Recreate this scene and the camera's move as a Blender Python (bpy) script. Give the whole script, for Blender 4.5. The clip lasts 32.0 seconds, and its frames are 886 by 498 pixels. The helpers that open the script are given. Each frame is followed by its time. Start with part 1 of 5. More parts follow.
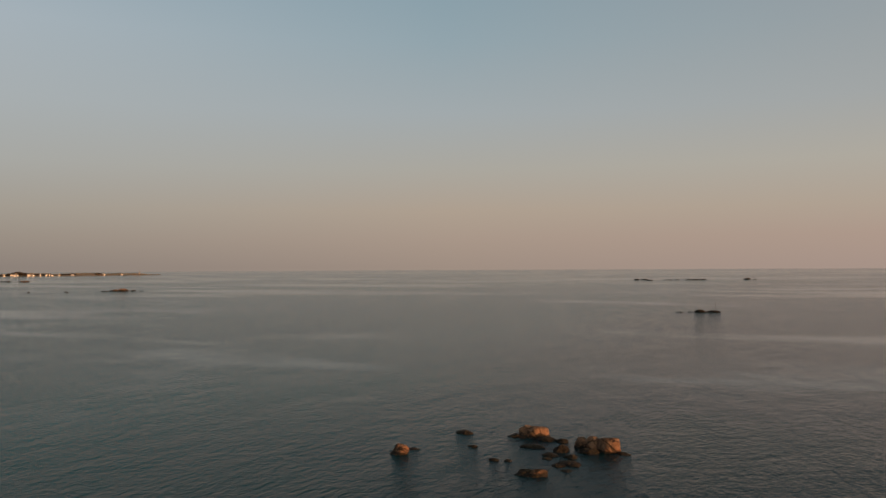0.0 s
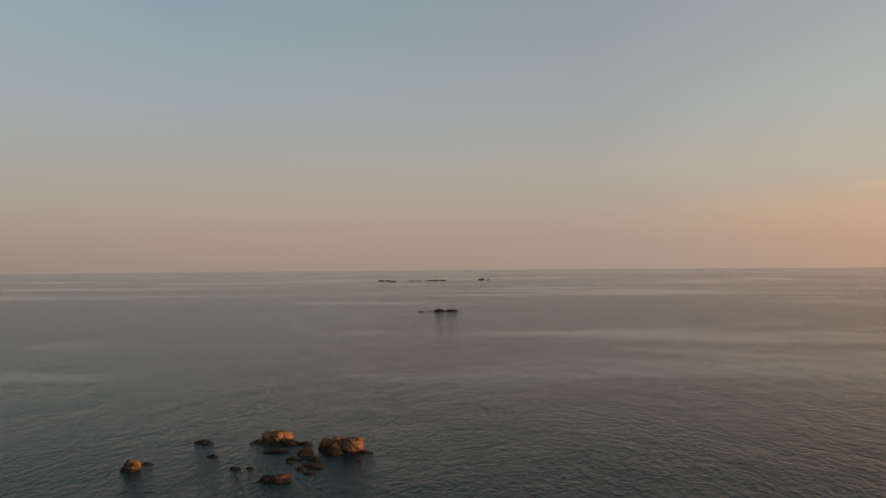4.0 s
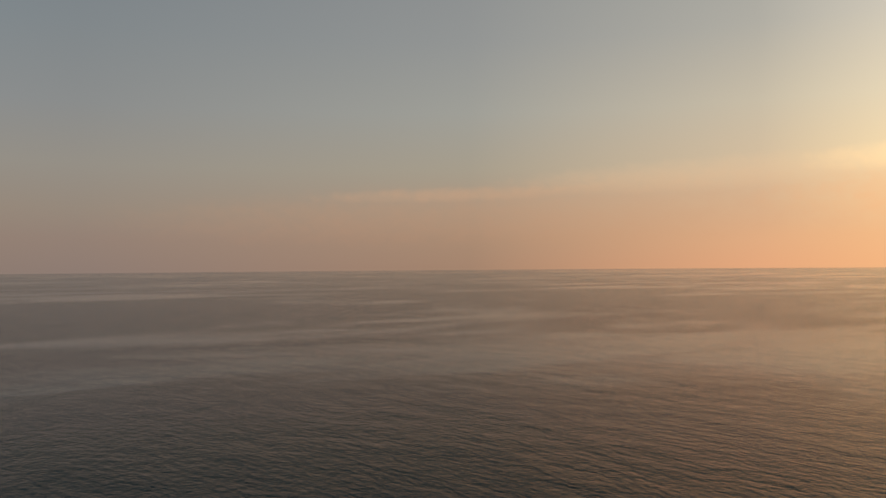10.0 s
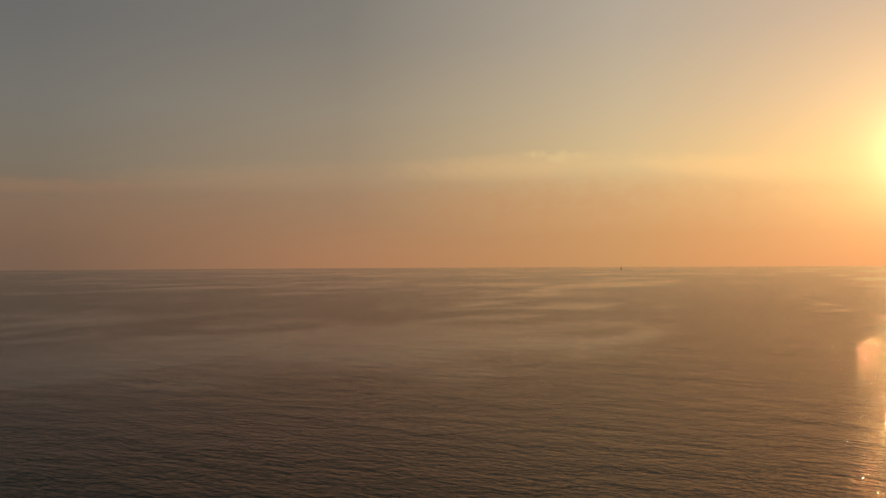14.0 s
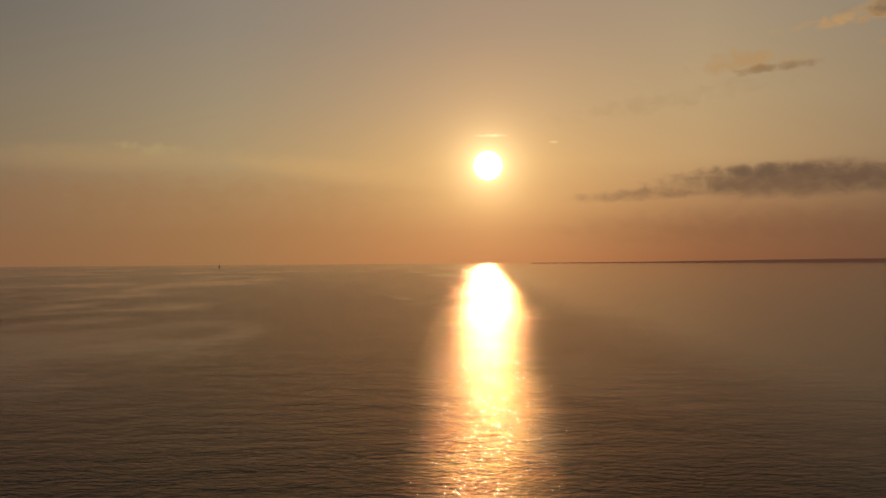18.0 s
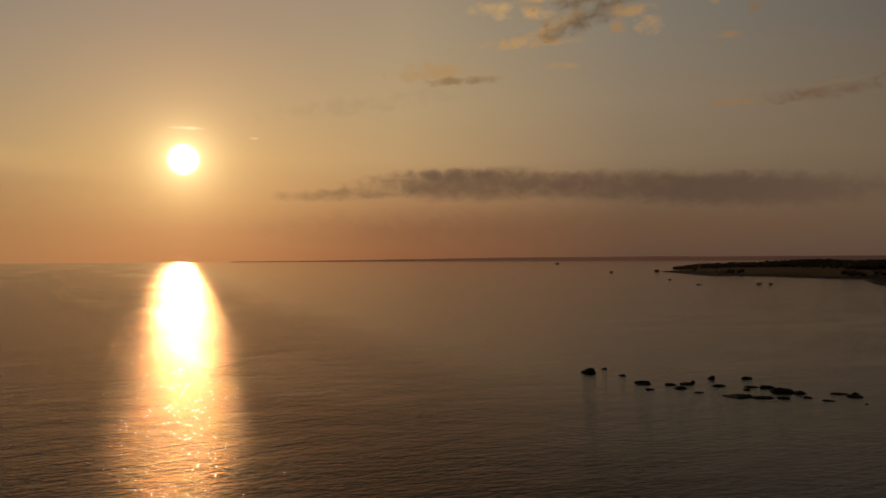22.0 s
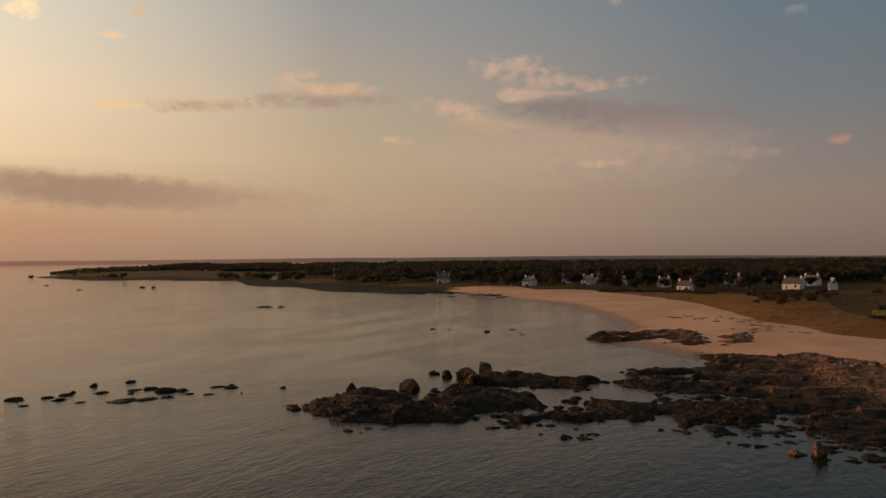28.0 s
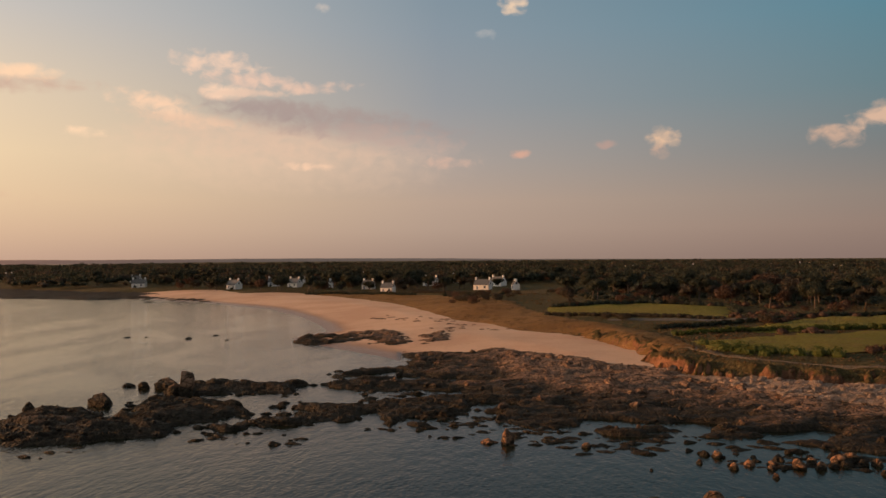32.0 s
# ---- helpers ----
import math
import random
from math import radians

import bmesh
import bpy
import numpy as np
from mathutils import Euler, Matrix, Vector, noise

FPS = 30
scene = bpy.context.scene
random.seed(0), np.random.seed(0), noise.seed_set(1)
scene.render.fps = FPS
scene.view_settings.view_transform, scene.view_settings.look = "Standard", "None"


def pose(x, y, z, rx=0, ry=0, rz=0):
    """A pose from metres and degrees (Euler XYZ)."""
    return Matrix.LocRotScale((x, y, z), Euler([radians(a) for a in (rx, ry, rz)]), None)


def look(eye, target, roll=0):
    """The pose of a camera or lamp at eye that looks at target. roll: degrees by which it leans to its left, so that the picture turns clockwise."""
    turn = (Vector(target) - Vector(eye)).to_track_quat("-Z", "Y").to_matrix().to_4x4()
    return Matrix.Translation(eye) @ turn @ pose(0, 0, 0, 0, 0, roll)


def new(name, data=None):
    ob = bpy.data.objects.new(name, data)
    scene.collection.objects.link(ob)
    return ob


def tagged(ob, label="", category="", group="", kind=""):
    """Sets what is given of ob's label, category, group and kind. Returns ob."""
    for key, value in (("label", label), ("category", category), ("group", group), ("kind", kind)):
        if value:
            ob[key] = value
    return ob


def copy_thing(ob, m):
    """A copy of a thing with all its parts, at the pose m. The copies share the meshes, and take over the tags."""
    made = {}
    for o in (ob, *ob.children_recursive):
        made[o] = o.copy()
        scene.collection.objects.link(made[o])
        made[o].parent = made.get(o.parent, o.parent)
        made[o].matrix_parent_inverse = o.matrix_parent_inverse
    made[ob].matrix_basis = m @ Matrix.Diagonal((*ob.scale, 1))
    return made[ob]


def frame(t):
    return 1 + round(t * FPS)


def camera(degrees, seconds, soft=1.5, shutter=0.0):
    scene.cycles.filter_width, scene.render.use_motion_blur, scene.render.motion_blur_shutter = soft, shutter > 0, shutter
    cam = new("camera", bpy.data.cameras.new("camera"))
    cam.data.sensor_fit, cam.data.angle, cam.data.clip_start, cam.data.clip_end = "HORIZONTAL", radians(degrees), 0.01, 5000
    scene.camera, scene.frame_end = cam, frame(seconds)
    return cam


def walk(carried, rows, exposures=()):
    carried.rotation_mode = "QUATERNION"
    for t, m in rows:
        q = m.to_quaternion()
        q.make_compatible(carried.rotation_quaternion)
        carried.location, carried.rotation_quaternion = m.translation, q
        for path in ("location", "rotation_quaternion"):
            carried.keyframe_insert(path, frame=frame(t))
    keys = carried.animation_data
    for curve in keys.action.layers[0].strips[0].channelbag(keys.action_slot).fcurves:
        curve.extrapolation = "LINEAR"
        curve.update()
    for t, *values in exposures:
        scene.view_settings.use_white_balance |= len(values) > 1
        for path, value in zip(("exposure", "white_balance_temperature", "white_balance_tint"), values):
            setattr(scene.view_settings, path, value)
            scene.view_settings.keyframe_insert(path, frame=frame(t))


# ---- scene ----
cam = camera(58.8, 32.0)
PATH = [
    (0, (-0.90, -0.45, 25.04), (-19.280, -8.319, 25.467), -0.30),
    (0.5, (-0.90, -0.45, 25.03), (-19.578, -7.592, 25.468), -0.30),
    (1, (-0.91, -0.45, 25.03), (-19.851, -6.846, 25.463), -0.31),
    (1.5, (-0.91, -0.44, 25.03), (-20.098, -6.076, 25.466), -0.41),
    (2, (-0.92, -0.42, 25.04), (-20.316, -5.292, 25.471), -0.47),
    (2.5, (-0.94, -0.39, 25.04), (-20.502, -4.505, 25.473), -0.47),
    (3, (-0.95, -0.35, 25.05), (-20.665, -3.669, 25.481), -0.44),
    (3.5, (-0.96, -0.30, 25.06), (-20.791, -2.820, 25.489), -0.46),
    (4, (-0.96, -0.26, 25.07), (-20.881, -1.951, 25.500), -0.43),
    (4.5, (-0.95, -0.22, 25.07), (-20.930, -1.059, 25.507), -0.38),
    (5, (-0.94, -0.20, 25.06), (-20.933, -0.140, 25.506), -0.34),
    (5.5, (-0.91, -0.19, 25.05), (-20.883, 0.809, 25.493), -0.33),
    (6, (-0.88, -0.20, 25.02), (-20.772, 1.788, 25.460), -0.40),
    (6.5, (-0.83, -0.24, 25.00), (-20.598, 2.763, 25.425), -0.45),
    (7, (-0.78, -0.29, 24.97), (-20.359, 3.767, 25.395), -0.50),
    (7.5, (-0.73, -0.34, 24.94), (-20.050, 4.802, 25.375), -0.49),
    (8, (-0.67, -0.38, 24.93), (-19.681, 5.826, 25.379), -0.43),
    (8.5, (-0.62, -0.43, 24.92), (-19.261, 6.812, 25.377), -0.39),
    (9, (-0.58, -0.47, 24.91), (-18.778, 7.803, 25.347), -0.45),
    (9.5, (-0.53, -0.51, 24.91), (-18.231, 8.787, 25.342), -0.46),
    (10, (-0.48, -0.54, 24.91), (-17.617, 9.764, 25.342), -0.45),
    (10.5, (-0.44, -0.57, 24.92), (-16.920, 10.754, 25.343), -0.44),
    (11, (-0.40, -0.59, 24.93), (-16.116, 11.771, 25.340), -0.43),
    (11.5, (-0.35, -0.60, 24.94), (-15.246, 12.746, 25.345), -0.43),
    (12, (-0.32, -0.60, 24.95), (-14.365, 13.623, 25.369), -0.44),
    (12.5, (-0.28, -0.61, 24.96), (-13.432, 14.447, 25.393), -0.44),
    (13, (-0.24, -0.61, 24.98), (-12.434, 15.237, 25.362), -0.39),
    (13.5, (-0.20, -0.60, 24.99), (-11.354, 15.997, 25.375), -0.33),
    (14, (-0.17, -0.59, 25.01), (-10.186, 16.721, 25.379), -0.28),
    (14.5, (-0.14, -0.56, 25.03), (-8.941, 17.393, 25.379), -0.26),
    (15, (-0.11, -0.53, 25.05), (-7.630, 17.998, 25.379), -0.27),
    (15.5, (-0.08, -0.49, 25.07), (-6.269, 18.525, 25.384), -0.30),
    (16, (-0.06, -0.45, 25.09), (-4.873, 18.964, 25.399), -0.35),
    (16.5, (-0.04, -0.39, 25.11), (-3.448, 19.314, 25.418), -0.35),
    (17, (-0.03, -0.33, 25.14), (-2.168, 19.553, 25.439), -0.39),
    (17.5, (-0.01, -0.26, 25.16), (-1.296, 19.698, 25.441), -0.37),
    (18, (-0.00, -0.18, 25.18), (-0.492, 19.812, 25.450), -0.34),
    (18.5, (0.00, -0.09, 25.20), (0.343, 19.903, 25.449), -0.30),
    (19, (0.00, 0.00, 25.22), (1.179, 19.966, 25.462), -0.36),
    (19.5, (-0.00, 0.11, 25.23), (2.056, 19.998, 25.460), -0.36),
    (20, (-0.01, 0.22, 25.24), (2.974, 19.991, 25.448), -0.28),
    (20.5, (-0.02, 0.33, 25.24), (3.891, 19.944, 25.449), -0.27),
    (21, (-0.03, 0.45, 25.22), (4.845, 19.846, 25.432), -0.26),
    (21.5, (-0.02, 0.56, 25.20), (5.864, 19.677, 25.399), -0.26),
    (22, (-0.01, 0.68, 25.17), (6.882, 19.450, 25.365), -0.30),
    (22.5, (0.01, 0.79, 25.13), (7.924, 19.153, 25.314), -0.29),
    (23, (0.04, 0.90, 25.09), (8.938, 18.806, 25.272), -0.28),
    (23.5, (0.08, 1.00, 25.04), (9.974, 18.381, 25.225), -0.31),
    (24, (0.12, 1.11, 24.99), (11.014, 17.881, 25.179), -0.35),
    (24.5, (0.18, 1.21, 24.94), (12.018, 17.326, 25.128), -0.38),
    (25, (0.24, 1.31, 24.89), (13.056, 16.660, 25.077), -0.41),
    (25.5, (0.30, 1.41, 24.84), (14.102, 15.884, 25.028), -0.43),
    (26, (0.37, 1.51, 24.79), (15.131, 15.005, 24.985), -0.44),
    (26.5, (0.45, 1.61, 24.76), (16.120, 14.032, 24.952), -0.46),
    (27, (0.53, 1.71, 24.73), (17.048, 12.981, 24.931), -0.47),
    (27.5, (0.61, 1.82, 24.73), (17.889, 11.884, 24.926), -0.49),
    (28, (0.69, 1.93, 24.74), (18.515, 11.002, 24.929), -0.53),
    (28.5, (0.77, 2.05, 24.76), (19.060, 10.140, 24.959), -0.51),
    (29, (0.85, 2.16, 24.80), (19.547, 9.261, 24.991), -0.47),
    (29.5, (0.93, 2.26, 24.83), (19.965, 8.391, 25.028), -0.43),
    (30, (1.00, 2.36, 24.85), (20.334, 7.487, 25.050), -0.43),
    (30.5, (1.08, 2.44, 24.87), (20.638, 6.601, 25.065), -0.44),
    (31, (1.15, 2.51, 24.87), (20.866, 5.855, 25.066), -0.41),
    (31.5, (1.22, 2.57, 24.87), (21.039, 5.256, 25.073), -0.40),
    (32, (1.30, 2.62, 24.87), (21.193, 4.640, 25.068), -0.36),
]

# seconds, stops, white balance
EXPOSURE = [(0.0, 0.0, 6450, 8), (6.0, -0.08, 6450, 8), (9.0, -0.38, 6500, 9), (11.5, -0.8, 6600, 10), (13.0, -1.18, 6750, 11), (13.5, -1.3, 6850, 12), (15.5, -2.2, 7050, 15), (17.0, -2.3, 7050, 15),
            (20.0, -2.3, 7050, 15), (22.0, -2.38, 6980, 14), (23.0, -2.33, 6850, 13), (24.0, -2.03, 6750, 12), (24.5, -1.9, 6720, 12), (26.5, -1.0, 6650, 11), (28.0, -0.54, 6600, 11), (30.0, -0.1, 6550, 11), (32.0, 0.16, 6550, 11)]
walk(cam, [(t, look(eye, target, roll)) for t, eye, target, roll in PATH], EXPOSURE)

# ---- sky and sun ----
SUN_AZ, SUN_EL = 1.9, 6.8


def bearing(az, el=0.0, far=1.0):
    """A point at an azimuth clockwise from +y and a height in degrees."""
    a, e = radians(az), radians(el)
    return Vector((math.sin(a) * math.cos(e), math.cos(a) * math.cos(e), math.sin(e))) * far


def linear(c, stops=0.0):
    return [((v / 255 / 12.92) if v < 10.3 else ((v / 255 + 0.055) / 1.055) ** 2.4) * 2.0 ** -stops for v in c]


sun = new("sun", bpy.data.lights.new("sun", "SUN"))
sun.data.energy, sun.data.angle, sun.data.color = 4.5, radians(0.7), (1.0, 0.43, 0.155)
sun.matrix_world = look(bearing(SUN_AZ, SUN_EL, 100), (0, 0, 0))

# Sky colours by bearing: azimuth, camera stops, colours at the heights SKY_EL
SKY_EL = (0, 2, 4, 7, 11, 16, 21)
SKY = [
    (-150, -0.05, [(132, 122, 116), (145, 135, 127), (155, 148, 140), (162, 161, 158), (165, 169, 171), (166, 174, 181), (150, 166, 178)]),
    (-113, -0.12, [(152, 135, 124), (160, 142, 130), (166, 150, 136), (163, 158, 150), (155, 161, 164), (140, 156, 164), (128, 149, 160)]),
    (-84, -0.03, [(165, 144, 134), (170, 148, 136), (173, 157, 143), (172, 165, 155), (160, 162, 162), (149, 156, 160), (140, 149, 156)]),
    (-57, -0.1, [(186, 150, 126), (190, 156, 131), (192, 166, 142), (188, 177, 158), (180, 179, 171), (166, 168, 167), (158, 161, 162)]),
    (-37, -1.08, [(190, 139, 104), (186, 142, 108), (182, 149, 118), (176, 156, 130), (166, 156, 138), (146, 143, 135), (136, 136, 131)]),
    (-17, -1.2, [(212, 158, 106), (214, 162, 110), (222, 184, 132), (231, 203, 152), (214, 196, 162), (194, 184, 166), (183, 177, 166)]),
    (2, -2.47, [(165, 105, 65), (170, 115, 70), (186, 138, 84), (190, 150, 96), (170, 140, 105), (150, 130, 110), (140, 125, 110)]),
    (17, -2.1, [(144, 92, 62), (150, 102, 70), (174, 131, 90), (194, 160, 114), (188, 164, 124), (174, 156, 128), (160, 146, 126)]),
    (34, -0.72, [(158, 123, 101), (172, 135, 108), (188, 154, 121), (219, 191, 155), (225, 202, 170), (211, 201, 180), (197, 193, 180)]),
    (55, -0.06, [(182, 150, 130), (200, 168, 140), (212, 182, 148), (218, 192, 157), (209, 189, 163), (185, 179, 172), (165, 170, 172)]),
    (84, 0.15, [(160, 136, 122), (176, 152, 136), (182, 158, 141), (170, 158, 150), (150, 152, 155), (135, 148, 158), (120, 142, 155)]),
    (114, 0.0, [(128, 108, 100), (138, 118, 108), (134, 121, 113), (115, 118, 118), (97, 121, 128), (84, 124, 138), (76, 118, 136)]),
    (150, 0.0, [(122, 112, 108), (134, 124, 117), (140, 134, 128), (142, 144, 144), (138, 148, 153), (130, 148, 160), (118, 142, 156)]),
]
# Clouds: azimuth, height, half width, half height, slope, cover, colour, camera stops, ragged
CLOUDS = [
    # haze bank left of the sun, with its bright upper rim
    (-48.0, 3.9, 31.0, 2.2, 0.02, 0.22, (176, 128, 98), -0.95, 0.2),
    (-17.0, 4.2, 17.0, 2.2, -0.02, 0.3, (172, 116, 72), -2.0, 0.2),
    (-58.0, 5.2, 10.0, 0.5, 0.02, 0.35, (222, 176, 140), -0.3, 0.2),
    (-39.0, 6.3, 14.0, 1.1, 0.03, 0.22, (212, 172, 132), -0.95, 0.2),
    (-24.5, 7.0, 9.0, 1.0, 0.03, 0.24, (214, 172, 116), -1.9, 0.2),
    (-21.0, 7.75, 2.6, 0.42, 0.0, 0.4, (250, 224, 164), -1.0, 0.9),
    (-8.5, 6.4, 8.0, 0.9, -0.09, 0.35, (216, 172, 112), -2.1, 0.2),
    (2.3, 8.95, 1.1, 0.12, 0.0, 0.8, (255, 240, 190), -2.0, 0.5),
    (6.7, 8.4, 0.35, 0.1, 0.0, 0.6, (255, 225, 160), -2.0, 0.5),
    # thin veils above the sun's right
    (15.0, 11.0, 7.0, 0.6, 0.12, 0.14, (150, 124, 90), -2.1, 0.9),
    # the long dark bank
    (28.0, 2.1, 20.0, 1.5, 0.0, 0.3, (116, 80, 58), -2.1, 0.35),
    (12.6, 4.5, 4.8, 0.45, 0.03, 0.7, (124, 92, 68), -2.15, 0.4),
    (22.7, 5.2, 8.4, 1.2, 0.0, 0.9, (114, 88, 67), -2.15, 0.24),
    (21.0, 5.9, 3.6, 0.4, 0.0, 0.7, (104, 83, 67), -2.15, 0.6),
    (34.1, 5.0, 9.6, 1.1, -0.015, 0.9, (104, 82, 66), -2.1, 0.24),
    (40.9, 4.5, 8.0, 1.2, -0.02, 0.85, (100, 80, 66), -2.0, 0.24),
    (48.0, 4.2, 8.0, 1.1, -0.05, 0.55, (138, 112, 94), -1.3, 0.5),
    # broken cumulus high above the bay's mouth
    (26.0, 15.1, 3.6, 0.34, 0.04, 0.85, (196, 158, 108), -2.0, 0.9),
    (20.1, 13.1, 3.2, 0.7, 0.0, 0.5, (188, 152, 104), -2.0, 1.0),
    (21.5, 12.6, 2.4, 0.3, 0.05, 0.45, (140, 114, 82), -2.0, 0.9),
    (28.8, 13.5, 1.2, 0.25, 0.0, 0.5, (186, 150, 104), -2.0, 0.9),
    (24.0, 17.4, 1.6, 0.55, 0.0, 0.9, (208, 172, 120), -2.0, 1.0),
    (27.1, 17.2, 1.3, 0.45, 0.0, 0.8, (204, 166, 116), -2.0, 1.0),
    (28.4, 16.2, 2.7, 0.5, 0.42, 0.9, (210, 172, 120), -2.0, 0.7),
    (30.3, 16.5, 3.8, 0.85, 0.3, 0.9, (112, 92, 70), -2.0, 0.6),
    (30.6, 17.9, 3.6, 0.7, 0.05, 0.85, (122, 100, 74), -2.0, 0.8),
    (27.6, 18.3, 1.5, 0.6, 0.0, 0.9, (206, 168, 116), -2.0, 0.8),
    (33.6, 17.0, 1.7, 0.42, 0.05, 0.85, (180, 146, 102), -2.0, 0.9),
    (32.8, 15.9, 0.65, 0.6, 0.0, 0.6, (172, 138, 98), -2.0, 0.9),
    (34.9, 15.85, 0.85, 0.65, 0.0, 0.9, (190, 154, 108), -2.0, 0.9),
    (39.4, 17.2, 0.42, 0.36, 0.0, 0.85, (170, 138, 100), -2.0, 0.6),
    (37.4, 18.0, 1.2, 0.3, 0.0, 0.7, (176, 144, 104), -2.0, 0.8),
    (42.0, 17.7, 0.8, 0.33, 0.0, 0.75, (168, 136, 100), -2.0, 0.8),
    (42.0, 16.5, 0.5, 0.36, 0.0, 0.55, (140, 116, 88), -2.0, 0.7),
    (40.2, 14.8, 0.8, 0.25, 0.0, 0.7, (160, 128, 94), -2.0, 0.9),
    # the streak over the headland
    (54.6, 11.25, 5.2, 0.6, 0.035, 0.85, (172, 146, 128), -0.45, 0.6),
    (55.2, 11.95, 3.2, 0.5, 0.02, 0.85, (210, 176, 145), -0.45, 0.8),
    (52.4, 12.8, 1.6, 0.4, 0.15, 0.7, (216, 180, 146), -0.45, 0.9),
    (53.3, 12.15, 1.2, 0.34, 0.0, 0.8, (214, 180, 148), -0.45, 0.7),
    (46.0, 10.7, 3.4, 0.6, 0.06, 0.75, (180, 148, 118), -0.7, 0.8),
    (46.5, 11.1, 2.2, 0.22, 0.08, 0.5, (222, 186, 144), -0.7, 0.8),
    (40.6, 10.35, 2.0, 0.24, 0.0, 0.6, (222, 182, 134), -0.8, 0.8),
    # the broad evening cloud over the beach
    (72.0, 7.2, 13.0, 2.6, -0.03, 0.3, (208, 172, 144), -0.45, 0.2),
    (72.5, 8.2, 9.5, 1.6, -0.06, 0.35, (194, 160, 136), -0.45, 0.5),
    (66.0, 9.6, 4.2, 0.5, -0.06, 0.75, (198, 164, 138), -0.45, 0.6),
    (64.2, 10.6, 2.6, 0.65, -0.12, 0.75, (210, 174, 145), -0.45, 0.7),
    (76.0, 9.75, 9.0, 1.25, -0.11, 1.0, (136, 120, 116), -0.45, 0.5),
    (73.0, 10.5, 5.2, 0.6, -0.06, 0.9, (142, 126, 120), -0.45, 0.5),
    (80.0, 8.6, 5.4, 1.0, -0.12, 0.6, (158, 138, 128), -0.45, 0.5),
    (68.2, 13.4, 2.9, 0.8, -0.05, 0.75, (200, 170, 148), -0.45, 0.9),
    (70.5, 12.5, 3.4, 0.5, -0.08, 0.65, (196, 164, 144), -0.45, 0.8),
    (68.6, 11.45, 1.5, 0.5, 0.0, 0.9, (216, 180, 152), -0.45, 0.66),
    (75.0, 12.0, 3.0, 0.4, 0.06, 0.6, (194, 162, 142), -0.45, 0.8),
    (70.5, 11.5, 3.0, 0.25, 0.02, 0.6, (190, 162, 142), -0.45, 0.8),
    (74.4, 6.5, 1.7, 0.3, 0.0, 0.4, (216, 176, 146), -0.45, 0.8),
    (59.7, 8.4, 1.1, 0.38, 0.0, 0.5, (220, 184, 150), -0.45, 0.8),
    (84.7, 6.8, 2.0, 0.4, 0.0, 0.35, (196, 158, 138), -0.3, 0.8),
    # single puffs over the land
    (99.9, 8.15, 0.95, 0.75, 0.1, 0.8, (214, 178, 148), 0.0, 0.9),
    (99.7, 7.3, 0.6, 0.5, 0.0, 0.5, (190, 156, 136), 0.0, 0.8),
    (111.0, 7.6, 1.5, 0.7, -0.1, 0.8, (196, 162, 140), 0.0, 0.9),
    (113.2, 8.9, 1.8, 0.6, 0.35, 0.8, (204, 170, 146), 0.0, 0.9),
    (89.8, 7.4, 0.7, 0.32, 0.0, 0.55, (208, 160, 138), 0.0, 0.7),
    (95.9, 7.9, 0.7, 0.3, 0.0, 0.4, (184, 148, 134), 0.0, 0.7),
    (89.5, 17.7, 0.9, 0.7, 0.0, 0.85, (222, 194, 166), 0.0, 0.8),
    (87.4, 15.8, 0.7, 0.4, 0.0, 0.45, (172, 170, 168), 0.0, 0.8),
    (75.6, 17.5, 0.5, 0.36, 0.0, 0.5, (200, 186, 174), 0.0, 0.7),
]


class Nodes:
    """A short way to write node trees."""

    def __init__(self, tree):
        self.tree = tree

    def put(self, socket, value):
        if isinstance(value, bpy.types.NodeSocket):
            self.tree.links.new(value, socket)
        elif value is not None:
            socket.default_value = value

    def node(self, kind, ins=()):
        n = self.tree.nodes.new(kind)
        for k, v in dict(ins).items():
            self.put(n.inputs[k], v)
        return n

    def math(self, op, a, b=None, c=None, clamp=False):
        n = self.tree.nodes.new("ShaderNodeMath")
        n.operation, n.use_clamp = op, clamp
        for i, v in enumerate((a, b, c)):
            self.put(n.inputs[i], v)
        return n.outputs[0]

    def span(self, v, a, b, lo=0.0, hi=1.0, kind="SMOOTHSTEP"):
        n = self.node("ShaderNodeMapRange", {0: v, 1: a, 2: b, 3: lo, 4: hi})
        n.interpolation_type = kind
        return n.outputs[0]

    def mix(self, f, a, b, blend="MIX"):
        n = self.tree.nodes.new("ShaderNodeMix")
        n.data_type, n.blend_type = "RGBA", blend
        for i, v in ((0, f), (6, a), (7, b)):
            if isinstance(v, (tuple, list)):
                v = (*v[:3], 1.0)
            self.put(n.inputs[i], v)
        return n.outputs[2]

    def scaled(self, vec, k):
        n = self.tree.nodes.new("ShaderNodeVectorMath")
        n.operation = "SCALE"
        self.put(n.inputs[0], vec)
        self.put(n.inputs["Scale"], k)
        return n.outputs[0]

    def noise(self, vec, scale, detail=4.0, rough=0.55, out=0, warp=0.0):
        n = self.node("ShaderNodeTexNoise", {"Vector": vec, "Scale": scale, "Detail": detail, "Roughness": rough, "Distortion": warp})
        return n.outputs[out]

    def ramp(self, f, stops):
        n = self.tree.nodes.new("ShaderNodeValToRGB")
        self.put(n.inputs[0], f)
        el = n.color_ramp.elements
        while len(el) < len(stops):
            el.new(0.5)
        for e, (p, c) in zip(el, stops):
            e.position, e.color = p, (*c[:3], 1.0)
        return n.outputs[0]


